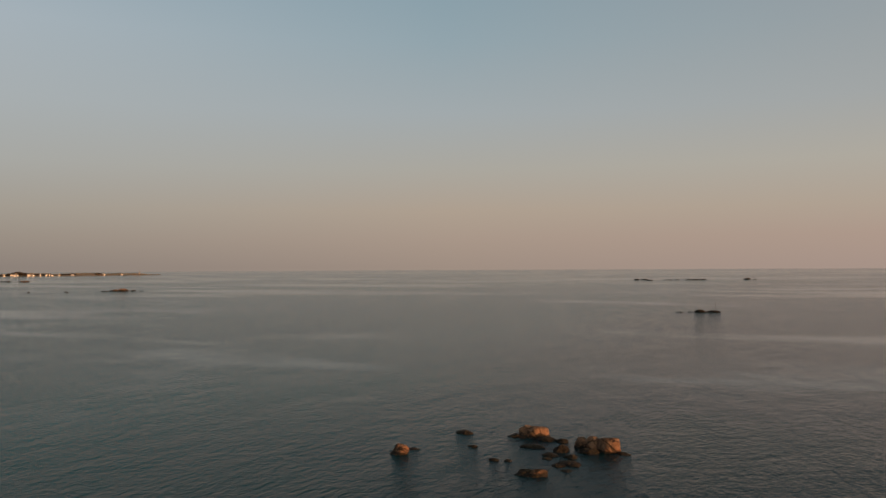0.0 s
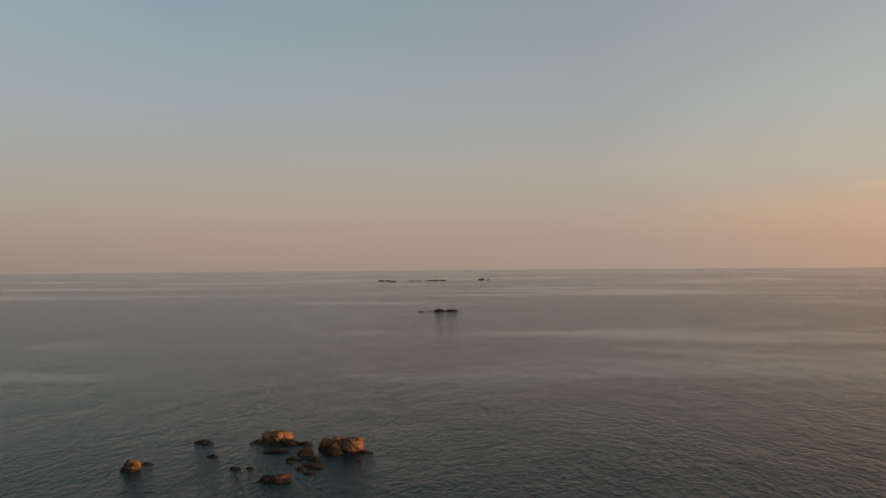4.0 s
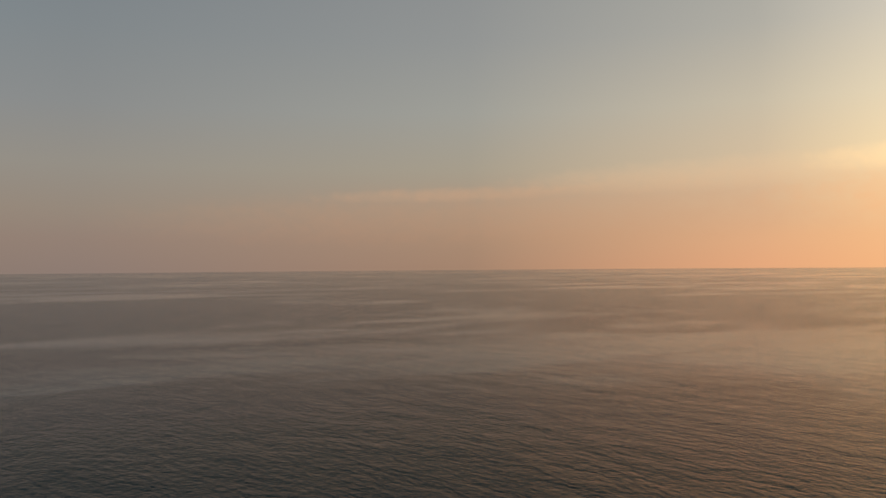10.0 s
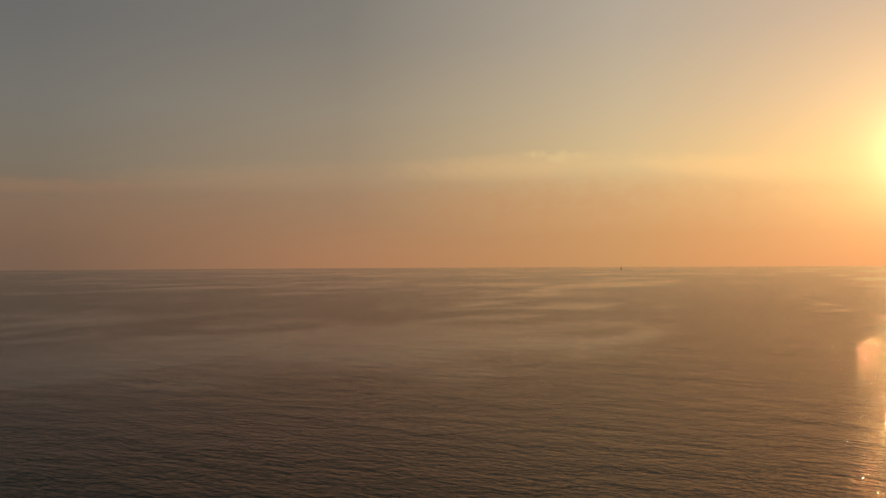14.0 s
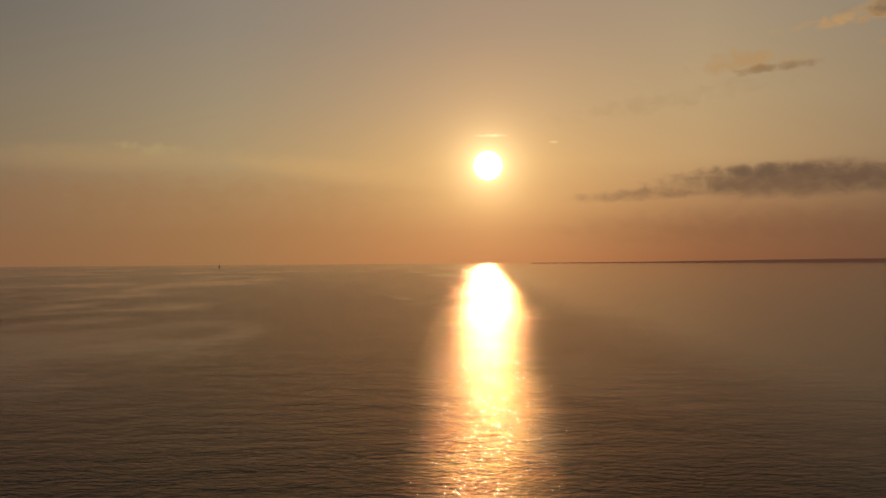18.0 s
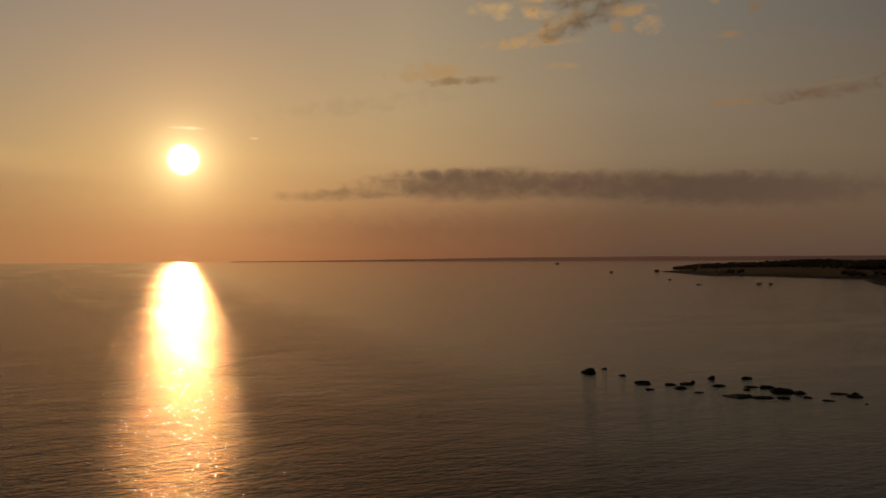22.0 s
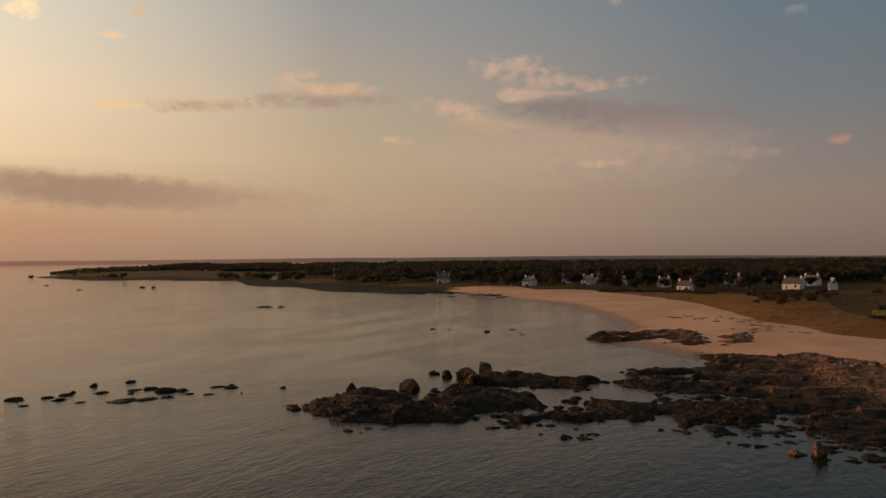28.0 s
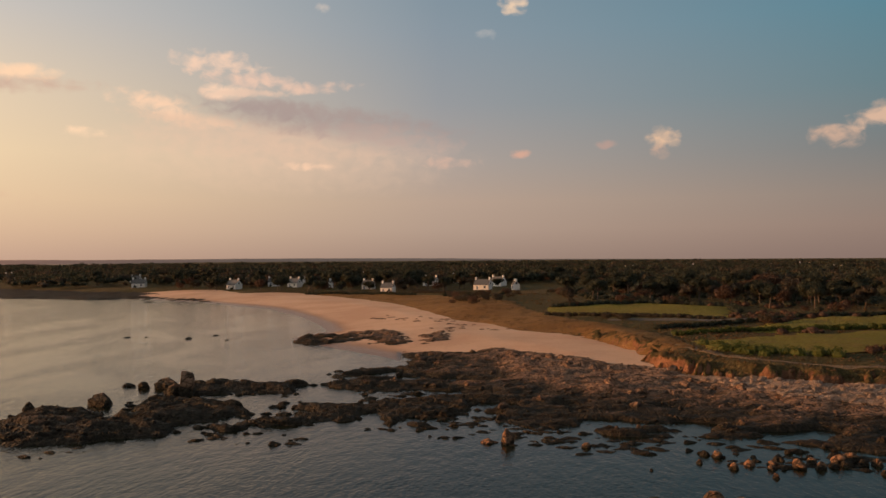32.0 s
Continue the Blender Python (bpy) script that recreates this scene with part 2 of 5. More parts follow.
world = bpy.data.worlds.new("sky")
scene.world = world
world.use_nodes = True
world.node_tree.nodes.clear()
W = Nodes(world.node_tree)
way = W.node("ShaderNodeTexCoord").outputs["Generated"]
sep = W.node("ShaderNodeSeparateXYZ", {0: way})
az = W.math("MULTIPLY", W.math("ARCTAN2", sep.outputs[0], sep.outputs[1]), 180 / math.pi)
el = W.math("MULTIPLY", W.math("ARCSINE", sep.outputs[2]), 180 / math.pi)
top = linear((100, 97, 93))
height = W.math("DIVIDE", el, 60.0, clamp=True)
sky = None
SKY_LIFT = 8.0
for k, (a, stops, colours) in enumerate(SKY):
    marks = [(e / 60, [v / SKY_LIFT for v in linear(c, stops)]) for e, c in zip(SKY_EL, colours)]
    # high up the glow of the sun's side fades into an even dim dome
    share = 0.22 + 0.6 * math.exp(-((a - SUN_AZ) / 34) ** 2)
    grey = sum(marks[-1][1]) / 3
    upper = [share * (0.45 * v + 0.55 * grey) * SKY_LIFT for v in marks[-1][1]]
    r = W.ramp(height, marks + [(0.5, [v / SKY_LIFT for v in upper]), (1.0, [(0.5 * u + 0.5 * v) / SKY_LIFT for u, v in zip(upper, top)])])
    sky = r if sky is None else W.mix(W.span(az, SKY[k - 1][0], a, kind="LINEAR"), sky, r)
# close the ring behind
back = W.span(az, 150, 180, kind="LINEAR")
sky = W.mix(back, sky, [v / SKY_LIFT for v in linear((150, 148, 146))])
front = W.span(az, -180, -150, kind="LINEAR")
sky = W.mix(front, [v / SKY_LIFT for v in linear((150, 148, 146))], sky)
# clouds
squash = W.node("ShaderNodeCombineXYZ", {0: W.math("MULTIPLY", az, 0.7), 1: el, 2: 0.0}).outputs[0]
puff = W.math("SUBTRACT", W.noise(squash, 1.3, 4.0, 0.5, warp=0.4), 0.48)
wisp = W.math("SUBTRACT", W.noise(squash, 0.4, 5.0, 0.55), 0.48)
rag = W.math("ADD", W.math("MULTIPLY", puff, 5.5), W.math("MULTIPLY", wisp, 3.0))
spot = W.node("ShaderNodeCombineXYZ", {0: az, 1: el, 2: 0.0}).outputs[0]
for a, e, w, h, slope, cover, colour, stops, ragged in CLOUDS:
    own = W.node("ShaderNodeMapping", {"Vector": spot, "Location": (a, e, 0.0), "Rotation": (0.0, 0.0, math.atan(slope)), "Scale": (w, h, 1.0)})
    own.vector_type = "TEXTURE"
    d = W.node("ShaderNodeVectorMath", {0: own.outputs[0], 1: own.outputs[0]})
    d.operation = "DOT_PRODUCT"
    d = W.math("MULTIPLY_ADD", rag, -ragged, d.outputs["Value"])
    sky = W.mix(W.span(d, *((1.5, -0.8) if ragged < 0.21 else (1.45, -0.15) if ragged < 0.3 else (1.5, -1.0)), 0.0, min(1.0, cover * (1.55 if ragged > 0.65 else 1.25))), sky, [v / SKY_LIFT for v in linear(colour, stops)])
# glow round the sun, and its disc
sunward = bearing(SUN_AZ, SUN_EL)
dot = W.node("ShaderNodeVectorMath", {0: way, 1: sunward})
dot.operation = "DOT_PRODUCT"
cosine = dot.outputs["Value"]
off = W.math("MULTIPLY", W.math("ARCCOSINE", W.math("MINIMUM", cosine, 1.0)), 180 / math.pi)


def falls(reach, k):
    return W.math("MULTIPLY", W.math("POWER", 2.718, W.math("DIVIDE", off, -reach)), k)


sky = W.scaled(sky, SKY_LIFT)
for reach, k, c in ((1.05, 9.0, (1.0, 0.82, 0.42)), (4.0, 1.5, (1.0, 0.66, 0.26)), (10.0, 0.4, (1.0, 0.72, 0.44))):
    glow = W.scaled(c, falls(reach, k))
    sky = W.mix(1.0, sky, glow, "ADD")
disc = W.span(off, 1.15, 0.7)
sky = W.mix(disc, sky, (40.0, 34.0, 22.0))
air = W.node("ShaderNodeTexSky")
air.sky_type, air.sun_disc, air.sun_elevation, air.sun_rotation = "NISHITA", False, radians(SUN_EL), radians(SUN_AZ)
blue = W.scaled(air.outputs[0], 0.004)
sky = W.mix(1.0, sky, blue, "ADD")
bg = W.node("ShaderNodeBackground", {"Color": sky, "Strength": 1.0})
W.node("ShaderNodeOutputWorld", {0: bg.outputs[0]})

# ---- materials ----
def material(name):
    m = bpy.data.materials.new(name)
    m.use_nodes = True
    n = Nodes(m.node_tree)
    return m, n, m.node_tree.nodes["Principled BSDF"]


def bumped(n, height, strength, distance):
    return n.node("ShaderNodeBump", {"Height": height, "Strength": strength, "Distance": distance}).outputs[0]


def water():
    m, n, b = material("sea_water")
    p = n.node("ShaderNodeTexCoord").outputs["Object"]
    bend = n.node("ShaderNodeVectorMath", {0: p, 1: n.scaled(n.noise(p, 0.012, 3.0, 0.6, out=1), 46.0)}).outputs[0]
    xyz = n.node("ShaderNodeSeparateXYZ", {0: bend})
    east, north = n.math("SUBTRACT", xyz.outputs[0], 23.0), n.math("SUBTRACT", xyz.outputs[1], 23.0)
    # sheltered water in the bay lies calmer; a tide front bounds it seaward
    bay = n.math("MULTIPLY", n.span(n.math("ADD", east, n.math("MULTIPLY", north, 0.55)), 120.0, 200.0),
                 n.span(n.math("SUBTRACT", north, n.math("MULTIPLY", east, 1.9)), 80.0, -60.0))
    dx, dy = n.math("DIVIDE", n.math("SUBTRACT", east, 84.0), 72.0), n.math("DIVIDE", n.math("SUBTRACT", north, 172.0), 62.0)
    front = n.math("ADD", n.math("MULTIPLY", dx, dx), n.math("MULTIPLY", dy, dy))
    bay = n.math("MAXIMUM", bay, n.span(front, 1.2, 0.8, 0.0, 0.4))
    lee = n.span(east, 15.0, 85.0, 0.0, 0.82)
    # slicks: wide bands far out, narrow ones nearer
    long_way = n.node("ShaderNodeMapping", {"Vector": p, "Rotation": (0, 0, radians(14)), "Scale": (1.0, 0.4, 1.0)}).outputs[0]
    streak = n.math("ADD", n.math("MULTIPLY", n.noise(long_way, 0.0035, 5.0, 0.55, warp=1.4), 0.6), n.math("MULTIPLY", n.noise(long_way, 0.013, 4.0, 0.6, warp=1.0), 0.4))
    swirl = n.node("ShaderNodeMapping", {"Vector": p, "Rotation": (0, 0, radians(40)), "Scale": (0.35, 1.0, 1.0)}).outputs[0]
    bay = n.math("MULTIPLY", bay, n.span(n.noise(swirl, 0.03, 4.0, 0.6, warp=1.5), 0.35, 0.6, 0.72, 1.0))
    calm = n.math("MAXIMUM", n.math("MAXIMUM", bay, lee), n.span(streak, 0.48, 0.61, 0.0, 0.75))
    swell = n.node("ShaderNodeMapping", {"Vector": p, "Rotation": (0, 0, radians(-24)), "Scale": (0.45, 1.0, 1.0)}).outputs[0]
    chop = n.node("ShaderNodeMapping", {"Vector": p, "Rotation": (0, 0, radians(38)), "Scale": (0.6, 1.0, 1.0)}).outputs[0]
    h = n.math("ADD", n.math("MULTIPLY", n.noise(swell, 1.0, 3.0, 0.6), 1.15), n.math("MULTIPLY", n.noise(chop, 2.2, 3.0, 0.62), 0.62))
    h = n.math("ADD", h, n.math("MULTIPLY", n.noise(swell, 0.2, 2.0, 0.55), 1.6))
    h = n.math("ADD", h, n.math("MULTIPLY", n.noise(swell, 0.055, 2.0, 0.55), 2.2))
    strength = n.span(calm, 0.0, 1.0, 1.0, 0.22, kind="LINEAR")
    # base colour blue-green offshore, down-sun teal painted into the south, green-brown near the beach
    n.put(b.inputs["Base Color"], n.mix(n.span(east, -20.0, 90.0), n.mix(n.span(north, -15.0, -110.0), (0.004, 0.021, 0.031), (0.0, 0.058, 0.080)), (0.012, 0.015, 0.009)))
    # ripples as roughness, growing with distance from the camera at the origin; slicks smooth
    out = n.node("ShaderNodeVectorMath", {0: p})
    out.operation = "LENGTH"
    far_rough = n.span(out.outputs["Value"], 90.0, 500.0, 0.062, 0.105)
    n.put(b.inputs["Roughness"], n.math("MULTIPLY", far_rough, n.span(calm, 0.0, 1.0, 1.0, 0.6, kind="LINEAR")))
    n.put(b.inputs["Specular IOR Level"], n.span(calm, 0.0, 1.0, 0.095, 0.27))
    b.inputs["IOR"].default_value = 1.333
    n.put(b.inputs["Normal"], bumped(n, h, strength, 0.24))
    return m


def granite(name, dry, pale, tide):
    """Granite that is dark with weed up to the tide's height and bare above it."""
    m, n, b = material(name)
    place = n.node("ShaderNodeNewGeometry").outputs["Position"]
    rnd = n.node("ShaderNodeObjectInfo").outputs["Random"]
    z = n.node("ShaderNodeSeparateXYZ", {0: place}).outputs[2]
    broad, fine = n.noise(place, 0.18, 5.0, 0.6), n.noise(place, 2.2, 6.0, 0.7)
    col = n.mix(n.span(broad, 0.35, 0.68), dry, pale)
    col = n.mix(n.span(n.noise(place, 0.7, 4.0, 0.6), 0.48, 0.62, 0.0, 0.75), col, (0.06, 0.045, 0.03))
    col = n.mix(n.span(fine, 0.52, 0.72, 0.0, 0.6), col, (0.05, 0.045, 0.04))
    col = n.mix(n.math("MULTIPLY", rnd, 0.25), col, (0.13, 0.10, 0.085))
    # weed climbs higher on the outer reef
    xyz = n.node("ShaderNodeSeparateXYZ", {0: place})
    outer = n.math("MULTIPLY", n.span(xyz.outputs[1], 25.0, 50.0), n.span(xyz.outputs[0], 190.0, 150.0, 0.0, 0.7))
    level = n.math("SUBTRACT", n.math("SUBTRACT", z, outer), n.math("MULTIPLY", n.math("SUBTRACT", broad, 0.5), 3.2))
    wet = n.span(level, tide, tide * 0.35)
    bent = n.node("ShaderNodeVectorMath", {0: place, 1: n.scaled(n.noise(place, 0.35, 3.0, 0.6, out=1), 2.2)})
    slabs_ = n.node("ShaderNodeMapping", {"Vector": bent.outputs[0], "Rotation": (0, 0, radians(12)), "Scale": (1.0, 0.42, 0.8)}).outputs[0]
    cracks = n.node("ShaderNodeTexVoronoi", {"Vector": slabs_, "Scale": 0.95})
    cracks.feature = "DISTANCE_TO_EDGE"
    joint = n.span(cracks.outputs["Distance"], 0.0, 0.1)
    col = n.mix(n.span(joint, 0.0, 0.6, 0.75, 0.0), col, (0.03, 0.024, 0.018))
    weed = n.mix(n.span(fine, 0.4, 0.65), (0.018, 0.015, 0.011), (0.055, 0.044, 0.030))
    n.put(b.inputs["Base Color"], n.mix(wet, col, weed))
    n.put(b.inputs["Roughness"], n.span(wet, 0.0, 1.0, 0.9, 0.75))
    b.inputs["Specular IOR Level"].default_value = 0.2
    h = n.math("ADD", n.math("MULTIPLY", joint, 0.6), n.math("ADD", fine, n.noise(place, 0.8, 4.0, 0.6)))
    n.put(b.inputs["Normal"], bumped(n, h, 1.0, 0.5))
    return m


def sand():
    m, n, b = material("beach_sand")
    place = n.node("ShaderNodeNewGeometry").outputs["Position"]
    z = n.node("ShaderNodeSeparateXYZ", {0: place}).outputs[2]
    broad, fine = n.noise(place, 0.035, 5.0, 0.6), n.noise(place, 0.9, 5.0, 0.7)
    col = n.mix(n.span(broad, 0.35, 0.65), (0.54, 0.335, 0.225), (0.64, 0.43, 0.30))
    col = n.mix(n.span(fine, 0.5, 0.75, 0.0, 0.4), col, (0.30, 0.19, 0.13))
    wet = n.span(z, 0.75, 0.1)
    n.put(b.inputs["Base Color"], n.mix(wet, col, (0.22, 0.125, 0.078)))
    n.put(b.inputs["Roughness"], n.span(wet, 0.0, 1.0, 0.95, 0.35))
    n.put(b.inputs["Normal"], bumped(n, n.math("ADD", fine, broad), 0.5, 0.25))
    return m


def turf(name, one, two, three, scale=1.0, bank=None):
    m, n, b = material(name)
    geo = n.node("ShaderNodeNewGeometry")
    place = n.node("ShaderNodeNewGeometry").outputs["Position"]
    broad, mid, fine = n.noise(place, 0.02 * scale, 5.0, 0.6), n.noise(place, 0.12 * scale, 5.0, 0.65), n.noise(place, 1.3 * scale, 5.0, 0.7)
    col = n.mix(n.span(broad, 0.4, 0.62), one, two)
    col = n.mix(n.span(mid, 0.5, 0.68, 0.0, 0.8), col, three)
    col = n.mix(n.span(fine, 0.35, 0.7, 0.5, 0.0), col, (0.02, 0.018, 0.01))
    if bank:
        # bare soil where the ground is steep
        tilt = n.node("ShaderNodeSeparateXYZ", {0: geo.outputs["Normal"]}).outputs[2]
        col = n.mix(n.span(n.math("ADD", tilt, n.math("MULTIPLY", n.math("SUBTRACT", fine, 0.5), 0.3)), 0.78, 0.6), col, n.mix(n.span(mid, 0.4, 0.6), bank, tuple(v * 0.55 for v in bank)))
    n.put(b.inputs["Base Color"], col)
    b.inputs["Roughness"].default_value, b.inputs["Specular IOR Level"].default_value = 0.95, 0.15
    n.put(b.inputs["Normal"], bumped(n, n.math("ADD", fine, mid), 1.0, 1.0))
    return m


def plain(name, c, d=None, rough=0.8, scale=2.0, metal=0.0, bump=0.15):
    """Paint, timber, leaves: two tones mixed by noise, with a little of each object's own shade."""
    m, n, b = material(name)
    p = n.node("ShaderNodeTexCoord").outputs["Object"]
    d = d or tuple(v * 0.7 for v in c)
    f = n.noise(p, scale, 5.0, 0.65)
    rnd = n.node("ShaderNodeObjectInfo").outputs["Random"]
    col = n.mix(n.span(f, 0.35, 0.68), c, d)
    col = n.mix(n.math("MULTIPLY", rnd, 0.3), col, tuple(v * 0.6 for v in c))
    n.put(b.inputs["Base Color"], col)
    b.inputs["Roughness"].default_value, b.inputs["Metallic"].default_value = rough, metal
    n.put(b.inputs["Normal"], bumped(n, f, bump, 0.1))
    return m


def foliage(name, c, d):
    m, n, b = material(name)
    isle = n.node("ShaderNodeNewGeometry").outputs["Random Per Island"]
    rnd = n.node("ShaderNodeObjectInfo").outputs["Random"]
    col = n.mix(isle, c, d)
    col = n.mix(n.math("MULTIPLY", rnd, 0.5), col, tuple(0.5 * (u + v) * 0.55 for u, v in zip(c, d)))
    n.put(b.inputs["Base Color"], col)
    b.inputs["Roughness"].default_value = 0.8
    # thin leaves let some light through
    thin = n.node("ShaderNodeBsdfTranslucent", {"Color": col})
    both = n.node("ShaderNodeMixShader", {0: 0.38, 1: b.outputs[0], 2: thin.outputs[0]})
    n.put(n.tree.nodes["Material Output"].inputs[0], both.outputs[0])
    return m


M_WATER = water()
M_ROCK = granite("shore_granite", (0.30, 0.18, 0.12), (0.42, 0.275, 0.195), 1.95)
M_WEEDY = granite("weedy_granite", (0.13, 0.08, 0.05), (0.17, 0.11, 0.07), 2.6)
M_BOULDER = granite("boulder_granite", (0.31, 0.165, 0.092), (0.38, 0.225, 0.135), 0.5)
M_SAND = sand()
M_LAND = turf("coastal_turf", (0.10, 0.085, 0.034), (0.14, 0.098, 0.042), (0.07, 0.068, 0.026), bank=(0.30, 0.15, 0.085))
M_DUNE = turf("dune_grass", (0.30, 0.165, 0.06), (0.36, 0.21, 0.085), (0.17, 0.10, 0.04), 1.6, bank=(0.31, 0.165, 0.09))
M_FIELD = turf("pasture", (0.25, 0.235, 0.045), (0.29, 0.25, 0.05), (0.30, 0.21, 0.06), 1.2)
M_PEBBLE = turf("shore_pebbles", (0.60, 0.45, 0.36), (0.70, 0.54, 0.44), (0.42, 0.30, 0.23), 5.0)


def haze_hills():
    """The hazy distance: a backdrop with the haze painted in as emission, warm under the sun and grey away from it."""
    m, n, b = material("far_hills")
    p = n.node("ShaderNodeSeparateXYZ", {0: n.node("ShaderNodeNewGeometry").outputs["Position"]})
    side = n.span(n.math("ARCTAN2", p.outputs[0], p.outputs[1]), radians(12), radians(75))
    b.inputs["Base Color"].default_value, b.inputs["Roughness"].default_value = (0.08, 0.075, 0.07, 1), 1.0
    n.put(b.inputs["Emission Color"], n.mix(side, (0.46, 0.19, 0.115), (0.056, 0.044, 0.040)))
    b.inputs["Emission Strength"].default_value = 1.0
    return m


M_HILL = haze_hills()
M_LEAF = foliage("dark_evergreen_leaves", (0.030, 0.038, 0.023), (0.044, 0.052, 0.031))
M_LEAF_B = foliage("bronze_leaves", (0.054, 0.045, 0.030), (0.074, 0.058, 0.038))
M_LEAF_C = foliage("gorse_leaves", (0.075, 0.10, 0.016), (0.13, 0.145, 0.024))
M_HEATH = foliage("dry_heath", (0.14, 0.085, 0.036), (0.20, 0.12, 0.05))
M_BARE = foliage("bare_red_twigs", (0.085, 0.048, 0.030), (0.12, 0.066, 0.040))
M_BARK = plain("bark", (0.10, 0.075, 0.055))
M_WALL = plain("white_render", (0.84, 0.82, 0.79), (0.74, 0.71, 0.67), 0.85, 0.8)
M_SLATE = plain("slate_roof", (0.075, 0.08, 0.09), (0.12, 0.115, 0.11), 0.55, 1.5)
M_GLASS = plain("window_glass", (0.02, 0.025, 0.03), (0.03, 0.03, 0.03), 0.08, 1.0, bump=0.0)
M_TRIM = plain("blue_painted_timber", (0.18, 0.24, 0.34), None, 0.6)
M_STONE = plain("grey_stone", (0.30, 0.28, 0.25), (0.22, 0.20, 0.18), 0.9, 1.2)
M_IRON = plain("weathered_iron", (0.05, 0.05, 0.05), (0.10, 0.06, 0.04), 0.7, 3.0, metal=0.4)
M_PATH = turf("trodden_path", (0.36, 0.27, 0.18), (0.42, 0.33, 0.23), (0.28, 0.2, 0.13), 4.0)
M_LANE = plain("worn_asphalt", (0.10, 0.092, 0.085), (0.07, 0.066, 0.062), 0.9, 1.0)
M_HULL = plain("white_hull_paint", (0.6, 0.6, 0.58), None, 0.4)
M_SAIL = plain("dark_sail_cloth", (0.12, 0.10, 0.09), None, 0.9)


# ---- helpers of this scene ----
def mesh_object(name, verts, faces, mat, parent=None, label="", smooth=False):
    me = bpy.data.meshes.new(name)
    me.from_pydata(verts, [], faces)
    me.materials.append(mat)
    if smooth:
        me.shade_smooth()
    ob = new(name, me)
    if parent:
        ob.parent = parent
    if label:
        ob["label"] = label
    return ob


def part(name, bm, mat, parent=None, label="", smooth=False):
    me = bpy.data.meshes.new(name)
    bm.to_mesh(me)
    bm.free()
    me.materials.append(mat)
    if smooth:
        me.shade_smooth()
    ob = new(name, me)
    ob.parent = parent
    if label:
        ob["label"] = label
    return ob


def vnoise(x, y, seed=0):
    """Smooth value noise in 0..1 on a unit lattice."""
    xi, yi = np.floor(x).astype(np.int64), np.floor(y).astype(np.int64)
    xf, yf = x - xi, y - yi
    u, v = xf * xf * (3 - 2 * xf), yf * yf * (3 - 2 * yf)

    def lattice(a, b):
        h = (a * 374761393 + b * 668265263 + seed * 1442695041) & 0xFFFFFFFF
        h = ((h ^ (h >> 13)) * 1274126177) & 0xFFFFFFFF
        return ((h ^ (h >> 16)) & 0xFFFF) / 65535.0

    return (lattice(xi, yi) * (1 - u) + lattice(xi + 1, yi) * u) * (1 - v) + (lattice(xi, yi + 1) * (1 - u) + lattice(xi + 1, yi + 1) * u) * v


def fbm(x, y, octaves=4, seed=0, gain=0.5):
    total, amp, norm = 0.0, 1.0, 0.0
    for k in range(octaves):
        total = total + amp * vnoise(x * 2.0 ** k + 17.3 * k, y * 2.0 ** k - 9.1 * k, seed + k)
        norm += amp
        amp *= gain
    return total / norm


def cells(x, y, seed=0):
    """Distances to the nearest and second nearest of jittered points, one in each unit cell, and that cell's own number."""
    xi, yi = np.floor(x), np.floor(y)
    near, next_, own = np.full(x.shape, 9.0), np.full(x.shape, 9.0), np.zeros(x.shape)
    for i in (-1, 0, 1):
        for j in (-1, 0, 1):
            cx, cy = xi + i, yi + j
            jx, jy, idn = vnoise(cx, cy, seed), vnoise(cx, cy, seed + 7), vnoise(cx, cy, seed + 13)
            d = np.hypot(cx + 0.15 + 0.7 * jx - x, cy + 0.15 + 0.7 * jy - y)
            closer = d < near
            next_ = np.where(closer, near, np.minimum(next_, d))
            own = np.where(closer, idn, own)
            near = np.where(closer, d, near)
    return near, next_, own


def inside_by(poly, x, y):
    """Distance to a closed outline, positive inside."""
    p = np.array(poly, float)
    q = np.roll(p, -1, 0)
    far, within = np.full(x.shape, 1e9), np.zeros(x.shape, bool)
    for (ax, ay), (bx, by) in zip(p, q):
        ex, ey = bx - ax, by - ay
        t = np.clip(((x - ax) * ex + (y - ay) * ey) / (ex * ex + ey * ey), 0, 1)
        far = np.minimum(far, np.hypot(x - ax - t * ex, y - ay - t * ey))
        if ey:
            within ^= ((ay > y) != (by > y)) & (x < ex * (y - ay) / ey + ax)
    return np.where(within, far, -far)


def step(v, a, b):
    t = np.clip((v - a) / (b - a), 0, 1)
    return t * t * (3 - 2 * t)


# ---- the plan: outlines in metres, x and y ----
REEFS = [[(107, 82), (102, 76), (100, 70), (102, 62), (105, 60), (107, 53), (113, 54), (116, 50), (126, 47), (132, 52), (134, 62), (132, 67), (124, 66), (115, 65), (117, 68), (123, 74), (123, 80), (119, 82), (111, 82)],
         [(138, 64), (141, 56), (141, 44), (149, 46), (151, 43), (153, 47), (149, 53), (154, 60), (154, 66), (149, 67), (144, 68)],
         [(115, 44), (116, 37), (119, 29), (125, 27), (119, 23), (115, 18), (119, 11), (140, 12), (137, 21), (135, 28), (132, 33), (132, 42), (129, 46), (124, 49)],
         [(114, 50), (109, 45), (112, 42), (118, 46)], [(149, 39), (145, 33), (148, 26), (161, 28), (158, 34), (153, 40)], [(164, 41), (167, 34), (172, 30), (170, 39)]]
